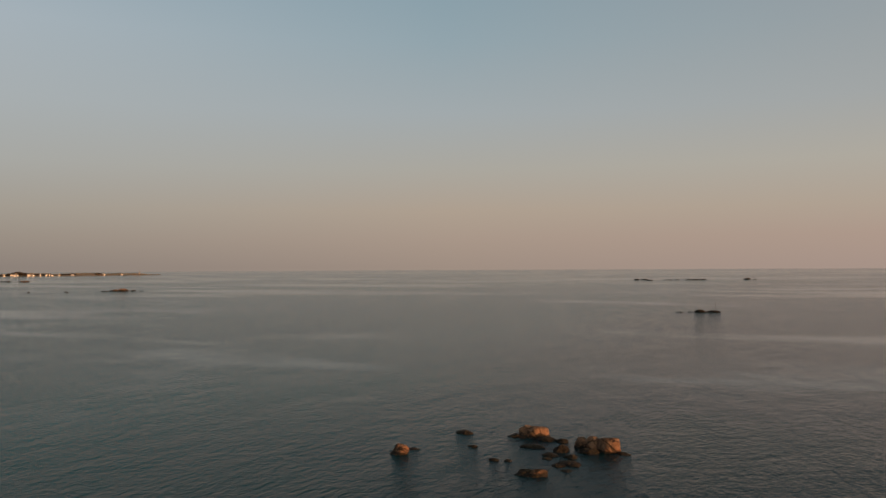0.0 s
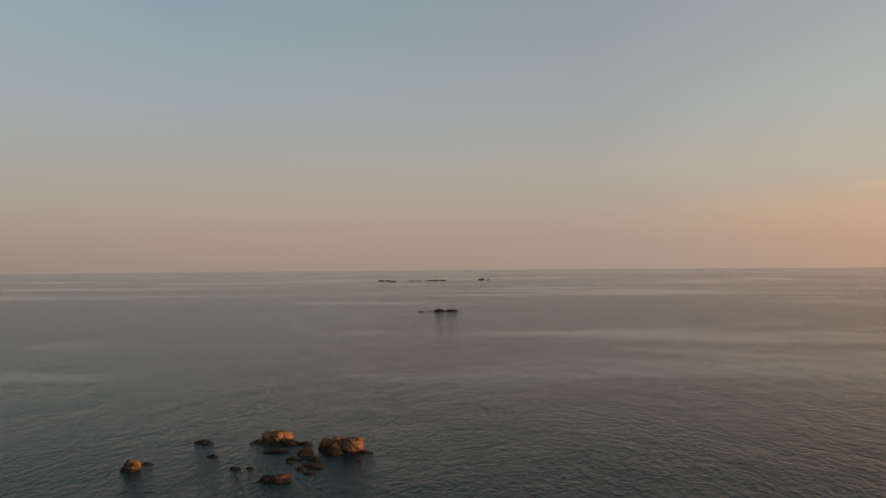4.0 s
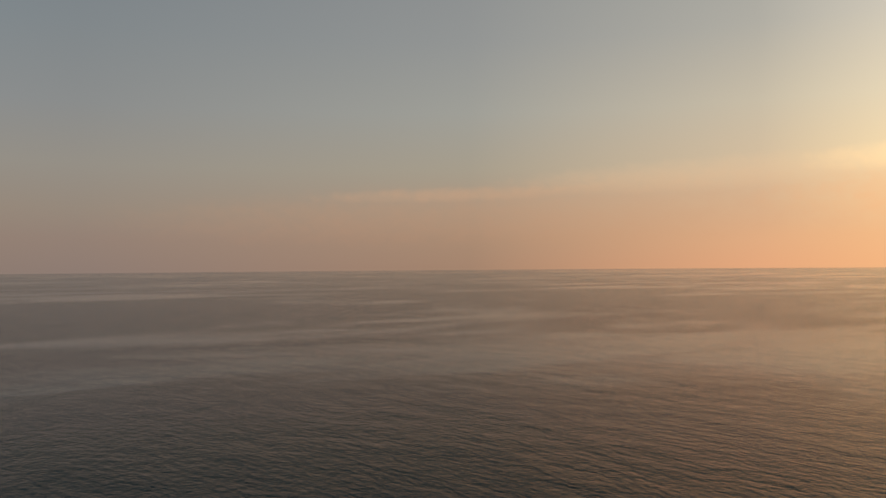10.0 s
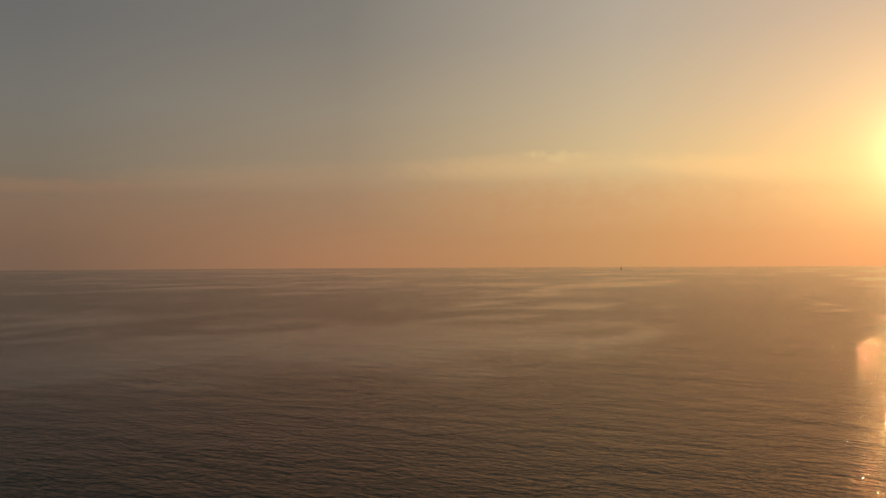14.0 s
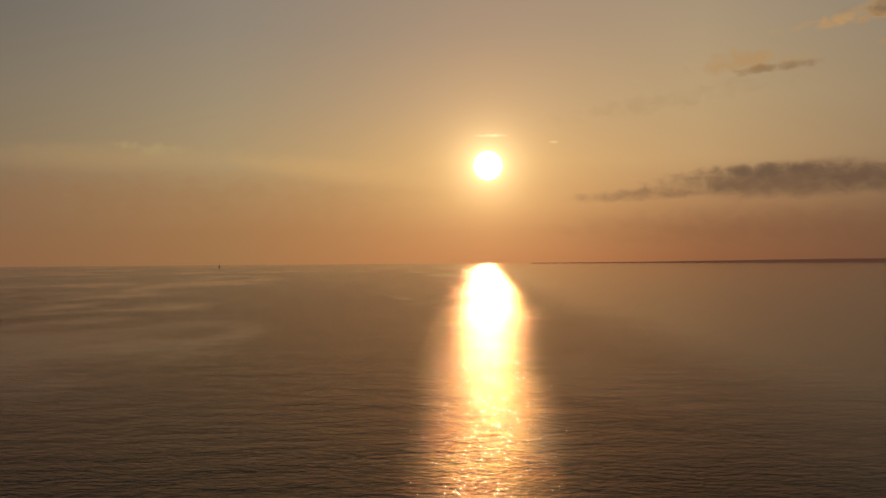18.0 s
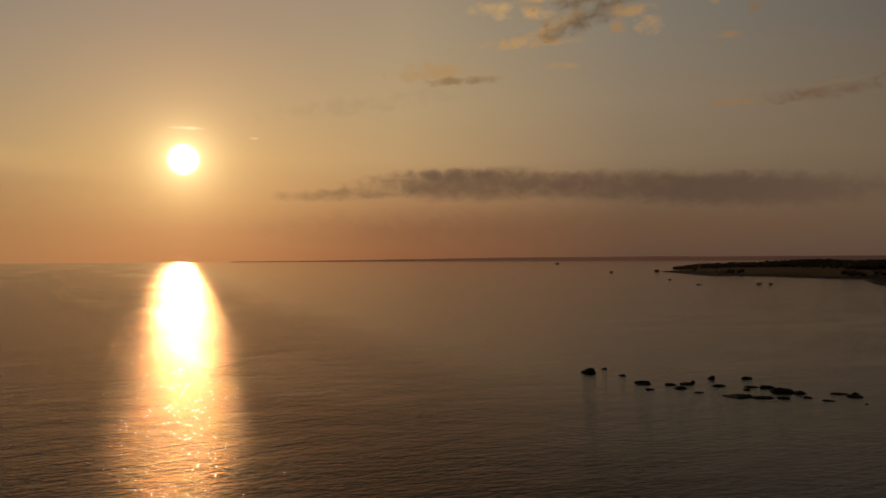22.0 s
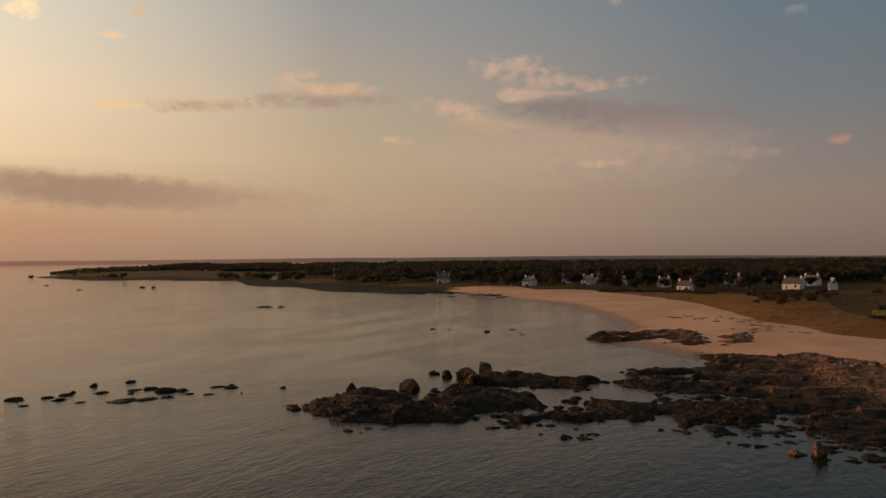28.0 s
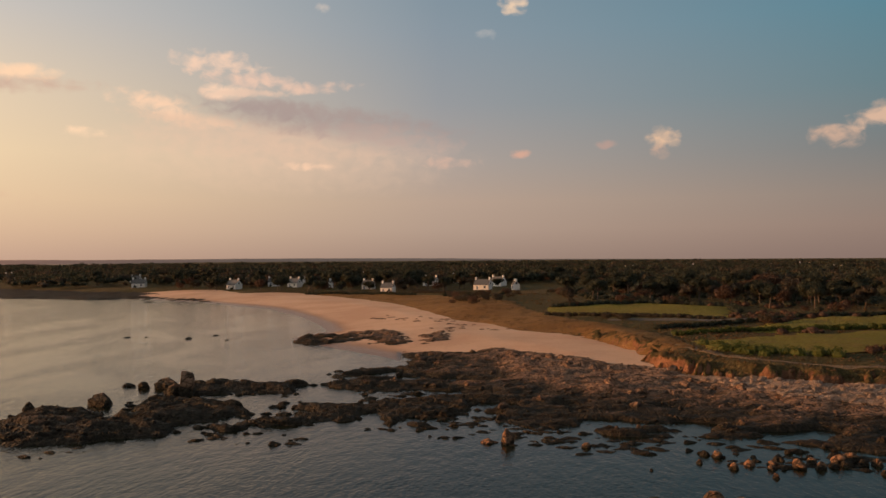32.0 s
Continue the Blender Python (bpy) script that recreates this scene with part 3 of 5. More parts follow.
PLATFORM = [(165, 42), (173, 39), (186, 34), (214, 40), (202, 30), (201, 8), (192, -1), (180, -12), (172, -18), (168, -30), (160, -60), (150, -100), (140, -160),
            (80, -150), (88, -100), (93, -60), (97, -38), (98, -34), (95, -28), (99, -24), (106, -28), (105, -20), (109, -18), (105, -14), (104, -5), (114, 0), (115, 7), (119, 11), (125, 22), (139, 28), (150, 32)]
SPITS = [[(225, 71), (251, 73), (258, 67), (255, 54), (249, 44), (231, 35), (215, 33), (210, 39), (227, 48), (220, 55), (217, 64)], [(271, 77), (279, 69), (269, 55), (251, 57), (260, 66)],
         [(235, 36), (241, 24), (221, 21), (214, 30)], [(278, 43), (290, 33), (277, 30), (264, 40)], [(301, 20), (306, 14), (294, 12), (286, 17)]]
FAR_LEDGE = [(404, 160), (428, 186), (462, 242), (452, 270), (468, 336), (532, 416), (534, 466), (667, 600), (658, 650), (663, 743), (633, 793), (722, 998), (744, 1048),
             (830, 1050), (800, 975), (722, 780), (745, 740), (742, 645), (745, 585), (622, 446), (618, 402), (566, 312), (552, 255), (540, 224), (456, 180)]
BEACH = [(236, 76), (262, 71), (283, 79), (320, 96), (372, 128), (402, 159), (428, 186), (462, 240), (560, 300), (640, 240), (520, 120), (420, 40), (320, -30), (200, -90), (120, -90), (120, 0), (150, 20), (180, 30), (192, 38), (205, 50), (215, 60)]
# the shelf with its inner side pushed far under the land
SHELF = [(165, 42), (173, 39), (186, 34), (214, 40), (270, 60), (270, -160), (80, -150), (88, -100), (93, -60), (97, -38), (98, -34), (95, -28), (99, -24), (106, -28), (105, -20), (109, -18),
         (105, -14), (104, -5), (114, 0), (115, 7), (119, 11), (125, 22), (139, 28), (150, 32)]
LAND = [(1500, 1900), (900, 1230), (790, 1022), (772, 975), (692, 786), (722, 735), (716, 645), (722, 588), (600, 452), (594, 406), (546, 318), (532, 258), (530, 228), (474, 190),
        (482, 153), (420, 104), (374, 67), (325, 44), (282, 29), (268, 17), (240, 5), (230, -8), (216, -16), (191, -24), (172, -23), (161, -25), (153, -30), (147, -38), (143, -46),
        (140, -58), (131, -90), (110, -160), (100, -260), (140, -500), (160, -1200), (100, -4800), (4800, -4800), (4800, 1900)]
PEBBLES = [(156, -27), (149, -33), (140, -37), (134, -41), (129, -53), (122, -90), (140, -90), (145, -52), (151, -40)]


def land_height(x, y):
    d = inside_by(LAND, x, y)
    steep = step(y, 0, -24) * step(x, 300, 200)
    inland = np.maximum(d, 0)
    rise = np.where(d > 0, (3.4 - 0.7 * steep) * (1 - np.exp(-inland / (14 - 12.9 * steep))) + 1.2 * step(d, 10, 80), d * 0.3)
    far = np.hypot(x, y)
    z = rise + 1.7 + 0.3 * steep + 1.6 * (fbm(x / 60, y / 60, 4, 3) - 0.5) * step(d, 0, 25) + 0.9 * (fbm(x / 9, y / 9, 3, 5) - 0.5) * step(d, -1, 4)
    z = z - 1.6 * step(far, 330, 460) * step(y, -40, 60) - 2.6 * step(far, 900, 2600)
    mound = 4.8 * np.exp(-(((x - 206) + 0.5 * (y + 12)) / 11) ** 2 - ((y + 12) / 6.0) ** 2) + 0.4 * (fbm(x / 3, y / 3, 3, 15) - 0.5) * step(x, 240, 210)
    bite = -3.0 * step(fbm(x / 5, y / 5, 4, 8, 0.6), 0.44, 0.58) * step(d, 8, 0.5) * steep
    m1, m2, own = cells(x / 2.4, y / 2.8, 25)
    lump = ((own - 0.5) * 0.8 + 0.5 * step(m2 - m1, 0, 0.3) - 0.25) * steep * step(d, 8, 2) * step(d, -2, 0.5)
    return z + mound * step(d, 0, 5) + np.where(d > 0, bite, 0) + lump


def beach_height(x, y):
    d = inside_by(BEACH, x, y)
    under = step(inside_by(PLATFORM, x, y), 2, 9)
    return np.minimum(-0.15 + 0.062 * d, 2.3) - 4 * under + 0.35 * (fbm(x / 22, y / 22, 3, 9) - 0.5) * step(d, 2, 15)


def rock_height(x, y):
    warp = 3.0 * (fbm(x / 9, y / 9, 3, 21) - 0.5)
    a, b = np.maximum.reduce([inside_by(p, x, y) for p in REEFS]) + 0.7 + 0.9 * warp, inside_by(PLATFORM, x, y) + 1.6 * warp
    c, e = np.maximum.reduce([inside_by(p, x, y) for p in SPITS]) + warp, inside_by(FAR_LEDGE, x, y) + 2 * warp
    n1, n2, own = cells(x / 2.7 + 0.8 * fbm(x / 5, y / 5, 2, 31), y / 7.5, 40)
    m1, m2, own2 = cells(x / 1.15, y / 2.6, 60)
    slab = (own - 0.5) * 0.95 + 0.35 * step(n2 - n1, 0.0, 0.5) - 0.3
    small = (own2 - 0.5) * 0.55 + 0.28 * step(m2 - m1, 0.0, 0.3) - 0.2
    rough = slab * 0.85 + small * 0.35 + 0.3 * (fbm(x / 1.2, y / 1.6, 2, 71) - 0.5) + 1.3 * (fbm(x / 8, y / 14, 3, 77) - 0.5)
    head = step(x, 134, 114) * step(y, 46, 60)
    pool = 1.2 * step(fbm(x / 6 + 3, y / 11, 3, 91), 0.5, 0.64) * (1 - head)
    reef = -0.55 + 1.15 * step(a, -0.4, 1.8) + 0.55 * head * step(a, 1, 7) + (rough + 0.6 * small) * (0.75 + 0.2 * head) - 0.7 * pool * step(x, 112, 122) * step(x, 148, 138)
    # low gullies that hold water
    gully = 1.5 * step(fbm(x / 6, y / 11, 4, 83), 0.49, 0.6) * step(x, 200, 150)
    s = inside_by(SHELF, x, y) + 1.6 * warp + 11.0 * (fbm(x / 13, y / 9, 2, 57) - 0.5)
    flat = -0.35 + 0.9 * step(s, 0, 7) + 1.7 * step(s, 8, 42) + rough * 0.7 - gully * step(s, 28, 10) - 2.5 * step(b, 2.5, -2.5) * step(s, 2, 8)
    spit = np.maximum(beach_height(x, y), -0.3) - 0.6 + 0.95 * step(c, -1, 3.5) + (rough + small) * 0.85
    ledge = -0.6 + 1.3 * step(e, -2, 12) + rough * 0.9
    low = -4.0
    flat = flat - 0.7 * step(inside_by(PEBBLES, x, y), -2, 3)
    return np.maximum.reduce([np.where(a > -3, reef, low), np.where(b > -3, flat, low), np.where(c > -3, spit, low), np.where(e > -4, ledge, low)])


def ground_at(x, y):
    ax, ay = np.array([float(x)]), np.array([float(y)])
    return float(max(land_height(ax, ay)[0], beach_height(ax, ay)[0]))


def polar_sheet(name, mat, height, azs, rs, floor_z, ceiling_of=None):
    """A ground sheet on rings about the camera's spot at the origin, kept where it stands above floor_z."""
    a, r = np.meshgrid(np.radians(azs), rs, indexing="ij")
    x, y = r * np.sin(a), r * np.cos(a)
    z = height(x.ravel(), y.ravel()).reshape(x.shape)
    keep = z > floor_z
    if ceiling_of is not None:
        keep &= z > ceiling_of(x.ravel(), y.ravel()).reshape(x.shape) - 0.6
    quad = keep[:-1, :-1] | keep[1:, :-1] | keep[:-1, 1:] | keep[1:, 1:]
    idn = np.arange(x.size).reshape(x.shape)
    i, j = np.nonzero(quad)
    faces = np.stack([idn[i, j], idn[i, j + 1], idn[i + 1, j + 1], idn[i + 1, j]], 1)
    used, flat = np.unique(faces, return_inverse=True)
    verts = np.stack([x.ravel()[used], y.ravel()[used], z.ravel()[used]], 1)
    return mesh_object(name, verts.tolist(), flat.reshape(-1, 4).tolist(), mat, smooth=True)


# ---- the sea ----
rings = [0.0] + [40 * 1.12 ** k for k in range(43)]
verts, faces = [(0, 0, 0)], []
for r in rings[1:]:
    verts += [(min(r, 4950) * math.sin(k * math.pi / 48), min(r, 4950) * math.cos(k * math.pi / 48), 0) for k in range(96)]
for k in range(96):
    faces.append((0, 1 + (k + 1) % 96, 1 + k))
    for q in range(len(rings) - 2):
        faces.append((1 + 96 * q + k, 1 + 96 * q + (k + 1) % 96, 97 + 96 * q + (k + 1) % 96, 97 + 96 * q + k))
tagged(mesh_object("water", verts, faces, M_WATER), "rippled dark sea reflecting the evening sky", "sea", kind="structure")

# ---- the ground ----
tagged(polar_sheet("ground", M_LAND, land_height, np.concatenate([np.arange(22, 92, 0.4), np.arange(92, 122, 0.13), np.arange(122, 179, 0.4)]), np.concatenate([118 + 0.7 * np.arange(180), 244 * 1.0112 ** np.arange(270)]), -1.0),
       "dull green and brown coastal grassland above the beach", "ground", kind="structure")
tagged(polar_sheet("ground_beach", M_SAND, beach_height, np.arange(50, 114, 0.22), 150 + 1.4 * np.arange(330), -0.8, land_height),
       "pale pinkish sand beach along the bay", "beach", kind="structure")
tagged(polar_sheet("ground_ledge", M_WEEDY, rock_height, np.arange(34, 72, 0.2), 410 + 2.0 * np.arange(480), -0.7),
       "low dark rocky foreshore below the far woods", "rocky shore", kind="structure")
near_rock = polar_sheet("ground_rock", M_ROCK, rock_height, np.arange(40, 132, 0.2), 86 + 0.5 * np.arange(330), -0.7)
tagged(near_rock, "brown granite shelf with dark weed near the water", "rocky shore", kind="structure")


def pebble_height(x, y):
    d = inside_by(PEBBLES, x, y)
    return np.where(d > -2, 2.2 + 0.12 * np.minimum(d, 12) + 0.5 * (fbm(x / 3, y / 3, 3, 14) - 0.5), -3)


tagged(polar_sheet("ground_pebbles", M_PEBBLE, pebble_height, np.arange(97, 132, 0.22), 122 + 0.6 * np.arange(66), 0.0),
       "pale pebbles and sand at the foot of the bank", "pebble beach", kind="structure")


# ---- far land along the horizon ----
def far_ridge(name, a0, a1, r, height, depth, mat, label, category):
    verts, faces = [], []
    azs = np.arange(a0, a1 + 0.01, 0.1)
    for k, a in enumerate(azs):
        h = height(float(a))
        for dr, z in ((-depth, -1.0), (-depth * 0.5, h * 0.75), (0, h), (depth * 0.5, h * 0.5), (depth, -1.0)):
            p = bearing(float(a), 0, r + dr)
            verts.append((p.x, p.y, z))
        if k:
            n = 5 * k
            faces += [(n - 5 + q, n - 4 + q, n + 1 + q, n + q) for q in range(4)]
    return tagged(mesh_object(name, verts, faces, mat, smooth=True), label, category, kind="structure")


def hill_line(a):
    t = min(max((a - 5) / 28, 0), 1)
    bumps = float(fbm(np.array([a / 6]), np.array([0.5]), 4, 2)[0]) - 0.5
    u = min(max((a - 66) / 40, 0), 1)
    return 3.5 + 17 * t * t * (3 - 2 * t) - 15 * u * u * (3 - 2 * u) + 6 * bumps * (0.3 + t)


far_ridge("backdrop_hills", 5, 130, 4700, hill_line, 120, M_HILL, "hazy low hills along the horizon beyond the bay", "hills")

# ---- boulders ----
rng = random.Random(4)


def stone_mesh(seed, subdiv=3, blocky=0.35):
    bm = bmesh.new()
    bmesh.ops.create_icosphere(bm, subdivisions=subdiv, radius=1.0)
    r = random.Random(seed)
    cuts = []
    for _ in range(10):
        v = Vector((r.uniform(-1, 1), r.uniform(-1, 1), r.uniform(-0.3, 1))).normalized()
        cuts.append((v, r.uniform(0.62, 0.9)))
    o = Vector((r.uniform(0, 90), r.uniform(0, 90), 0))
    for v in bm.verts:
        p = v.co.copy()
        for way_, d in cuts:
            over = p.dot(way_) - d
            if over > 0:
                p -= way_ * over * (0.5 + blocky)
        p *= 1 + 0.2 * noise.noise(p * 1.3 + o) + 0.15 * noise.noise(p * 2.9 + o) + 0.07 * noise.noise(p * 6.5 + o)
        v.co = p
    me = bpy.data.meshes.new("boulder")
    bm.to_mesh(me)
    bm.free()
    return me


def round_mesh(seed):
    """A weathered rounded boulder: soft bulges, a flattened side or two, fine dents."""
    bm = bmesh.new()
    bmesh.ops.create_icosphere(bm, subdivisions=4, radius=1.0)
    r = random.Random(seed)
    o = Vector((r.uniform(0, 90), r.uniform(0, 90), r.uniform(0, 9)))
    flats = [(Vector((r.uniform(-1, 1), r.uniform(-1, 1), r.uniform(-0.2, 0.9))).normalized(), r.uniform(0.66, 0.86)) for _ in range(4)]
    seam = Vector((r.uniform(-1, 1), r.uniform(-1, 1), 0.25)).normalized()
    for v in bm.verts:
        p = v.co.copy()
        for way_, d in flats:
            over = p.dot(way_) - d
            if over > 0:
                p -= way_ * over * 0.7
        p *= 1 + 0.17 * noise.noise(p * 1.1 + o) + 0.07 * noise.noise(p * 2.7 + o) + 0.025 * noise.noise(p * 7 + o)
        p *= 1 - 0.1 * math.exp(-((p.dot(seam) - 0.15) / 0.07) ** 2)
        v.co = p
    me = bpy.data.meshes.new("boulder")
    bm.to_mesh(me)
    bm.free()
    me.shade_smooth()
    me.materials.append(M_BOULDER)
    return me


ROUND = [round_mesh(80 + k) for k in range(12)]
STONES = [stone_mesh(50 + k) for k in range(12)]
for me in STONES:
    me.materials.append(M_BOULDER)
ROCKY = [m.copy() for m in STONES]
for me in ROCKY:
    me.materials[0] = M_ROCK
WEEDY = [m.copy() for m in STONES]
for me in WEEDY:
    me.materials[0] = M_WEEDY


def block_mesh(seed):
    """A squared upright rock: a tapered block with chipped edges."""
    bm = bmesh.new()
    bmesh.ops.create_cube(bm, size=2.0)
    bmesh.ops.subdivide_edges(bm, edges=bm.edges[:], cuts=5, use_grid_fill=True)
    r = random.Random(seed)
    o = Vector((r.uniform(0, 90), r.uniform(0, 90), 0))
    for v in bm.verts:
        p = v.co.copy()
        p = p.lerp(p.normalized() * 1.25, 0.22)
        k = 1 - 0.16 * (p.z + 1)
        p = Vector((p.x * k, p.y * k, p.z + 0.1 * p.y * (p.z > 0)))
        v.co = p + p.normalized() * (0.13 * noise.noise(p * 1.4 + o) + 0.07 * noise.noise(p * 4 + o))
    me = bpy.data.meshes.new("boulder")
    bm.to_mesh(me)
    bm.free()
    me.materials.append(M_ROCK)
    return me


def boulder(x, y, z, w, d, h, turn, label, group, mesh=None, lean=0.0, kinds=STONES):
    """A boulder with its base at z; w across, d deep, h high."""
    ob = new("boulder", mesh or kinds[rng.randrange(12)])
    ob.matrix_world = pose(x, y, z + h * 0.36, lean, lean * 0.6, turn) @ Matrix.Diagonal((w / 2, d / 2, h * 0.62, 1))
    return tagged(ob, label, "boulder", group)


LOOSE = {}


def loose(x, y, z, w, d, h, turn, label, group, kinds=STONES):
    """One of a strew of rocks past counting, joined with its like."""
    me = kinds[rng.randrange(12)]
    co = np.empty(len(me.vertices) * 3)
    me.vertices.foreach_get("co", co)
    tri = np.empty(len(me.polygons) * 3, int)
    me.polygons.foreach_get("vertices", tri)
    c, s = math.cos(radians(turn)), math.sin(radians(turn))
    co = co.reshape(-1, 3) * (w / 2, d / 2, h * 0.62)
    verts, faces, _ = LOOSE.setdefault(label, ([], [], me.materials[0]))
    faces.append(tri.reshape(-1, 3) + sum(len(v) for v in verts))
    verts.append(np.stack([co[:, 0] * c - co[:, 1] * s + x, co[:, 0] * s + co[:, 1] * c + y, co[:, 2] + z + h * 0.36], 1))


ORANGE = "sunlit orange granite boulder standing in the sea"
BLACK = "low black weed-covered rock awash in the sea"
G0 = "boulders in the open sea"
# the lone group in the open water: x, y, across, deep, high, turn, bare
GROUP = [(-95.8, -47.5, 2.4, 2.5, 1.4, 20, 1), (-112.6, -33.2, 3.2, 3.8, 1.8, 10, 1), (-112.9, -35.0, 2.8, 3.0, 1.6, 60, 1), (-107.6, -21.9, 3.4, 3.6, 2.2, 30, 1), (-107.8, -23.9, 3.0, 3.6, 1.8, 80, 1),
         (-108.2, -25.6, 2.4, 2.8, 1.5, 0, 1), (-92.0, -27.2, 1.8, 2.4, 0.95, 15, 1), (-92.1, -28.7, 1.8, 2.4, 0.9, 40, 0), (-111.6, -34.2, 2.6, 5.6, 0.5, 0, 0), (-106.6, -23.6, 2.4, 6.4, 0.45, 0, 0), (-91.4, -28.2, 1.8, 4.2, 0.4, 0, 0),
         (-95.2, -47.8, 1.6, 3.0, 0.3, 0, 0)]
for x, y, w, d, h, turn, bare in GROUP:
    boulder(x, y, -0.5, w, d, h + 0.4, turn, ORANGE, G0, kinds=ROUND if bare else WEEDY)
AWASH = [(-113.2, -36.8, 3, 3.4, 0.9), (-112.4, -32.0, 3, 5.0, 1.0), (-112.0, -29.6, 2.4, 2.4, 1.0), (-107.4, -32.3, 2.6, 5.0, 0.9), (-106.6, -28.2, 3.4, 3.0, 1.8), (-103.6, -28.8, 2.2, 3.2, 0.8),
         (-103.4, -26.2, 2.2, 2.6, 1.0), (-99.9, -25.2, 3.0, 4.4, 0.9), (-98.6, -26.6, 2.2, 2.8, 0.8), (-96.6, -25.0, 1.8, 2.6, 0.6), (-112.4, -44.6, 2.6, 3.8, 1.2), (-104.6, -40.4, 1.6, 2.2, 0.6),
         (-98.2, -35.2, 1.4, 2.2, 0.7), (-98.6, -33.2, 1.4, 1.6, 0.6), (-108.0, -20.2, 1.8, 3.2, 0.6), (-104.0, -20.6, 1.0, 1.2, 0.5), (-100.2, -47.4, 1.8, 2.6, 0.6), (-101.6, -28.8, 1.6, 2.0, 0.6), (-107.0, -24.6, 2.8, 4.0, 1.2)]
for x, y, w, d, h in AWASH:
    boulder(x * 0.985, y * 0.985, -0.35, w * 0.8, d * 0.8, h * 0.55 + 0.3, rng.uniform(-20, 20), BLACK, G0, kinds=WEEDY)

# the chain of ledges in front of the bay
CHAIN = [(87.7, 149.2, 4.8, 2.4), (93.6, 152.5, 2.4, 0.8), (92.1, 142.9, 2.4, 0.8), (90.5, 132.7, 4.4, 1.4), (94.2, 129.1, 3.4, 1.0), (87.5, 126.3, 2.6, 0.7), (93.6, 125.3, 3.2, 1.3), (97.5, 128.7, 3.4, 1.4),
         (100.0, 130.0, 1.4, 1.2), (106.6, 132.7, 2.4, 1.4), (101.9, 124.7, 4.0, 1.1), (113.3, 129.9, 3.0, 1.3), (103.6, 119.2, 2.6, 0.7), (106.6, 121.4, 3.6, 1.0), (97.4, 113.8, 7.5, 1.1), (100.4, 111.9, 5.5, 1.0),
         (109.0, 119.7, 3.8, 1.5), (108.3, 115.0, 5.6, 2.4), (109.6, 112.4, 3.6, 1.3), (101.9, 111.4, 2.6, 0.7), (103.7, 109.6, 3.2, 0.8), (108.0, 108.7, 2.2, 0.9), (109.1, 105.2, 3.2, 0.6), (116.0, 109.6, 4.4, 0.9),
         (116.4, 106.4, 3.6, 1.1), (119.0, 108.6, 2.2, 0.7), (120.1, 97.2, 2.4, 0.8), (93.8, 120.2, 3.2, 0.7), (112.5, 100.6, 1.2, 0.5), (99.6, 114.3, 3.0, 0.6)]
for x, y, w, h in CHAIN:
    boulder(x, y, -0.4, w * 0.82, w * 0.5, h * 0.42 + 0.4, rng.uniform(-15, 15) - 38, "dark wet rock of a chain of ledges in the sea", "chain of ledges", kinds=WEEDY)

# skerries in the bay and towards the headland
for x, y, w, h in [(488, 542, 7, 3), (491, 531, 6, 2.6), (313, 263, 12, 1.4), (316, 254.5, 5, 1.2), (238, 127, 3.5, 0.8), (239, 121, 2.2, 0.6), (235.5, 105.6, 4, 1.4), (246, 100.9, 4, 0.6), (232, 92, 3, 0.5),
                   (655, 1040, 9, 4), (752, 1060, 14, 6), (505, 690, 6, 1.5), (430, 215, 8, 1.0), (440, 560, 9, 1.2), (455, 250, 6, 1)]:
    boulder(x, y, -0.5, w * 0.8, w * 0.5, h * 0.5 + 0.5, rng.uniform(-30, 30) + 130, "small dark skerry barely above the calm bay", "skerries in the bay", kinds=WEEDY)

# the offshore reef, the far reefs and the orange islet
for x, y, w, h in [(-429.9, -49, 5, 0.4), (-433, -39.4, 6, 1.5), (-435.4, -32.0, 7.5, 1.2), (-432, -36, 3, 0.4), (-434, -44, 4, 0.3)]:
    boulder(x, y, -0.5, w * 0.5, w, h + 0.5, 5, "low black reef rock far out at sea", "offshore reef", kinds=WEEDY)
for x, y, w, h in [(-1316, -217, 10, 2.2), (-1318, -205, 12, 2.0), (-1272, -190, 12, 1.4), (-1323, -168, 18, 0.9), (-1326, -154, 10, 1.0), (-1327, -136, 12, 1.4), (-1328, -126, 12, 1.9), (-1328, -114, 14, 2.0), (-1385, -50, 12, 2.6), (-1380, -38, 8, 0.8)]:
    boulder(x, y, -0.8, w * 0.5, w, h + 0.8, 5, "distant dark reef on the horizon water", "far reefs", kinds=WEEDY)
for x, y, w, h in [(-628, -634, 11, 3.2), (-622, -640, 12, 2.2), (-614, -646, 12, 1.0), (-634, -628, 10, 1.1), (-640, -622, 9, 0.5), (-585, -667, 6, 1.0), (-980, -1262, 16, 2), (-984, -1222, 20, 2.4), (-560, -690, 4, 0.8), (-1000, -1300, 12, 1.2)]:
    boulder(x, y, -1, w, w * 0.6, h + 1, 135, "orange-lit granite islet in the distance", "distant islets", kinds=ROCKY if h > 2 else WEEDY)

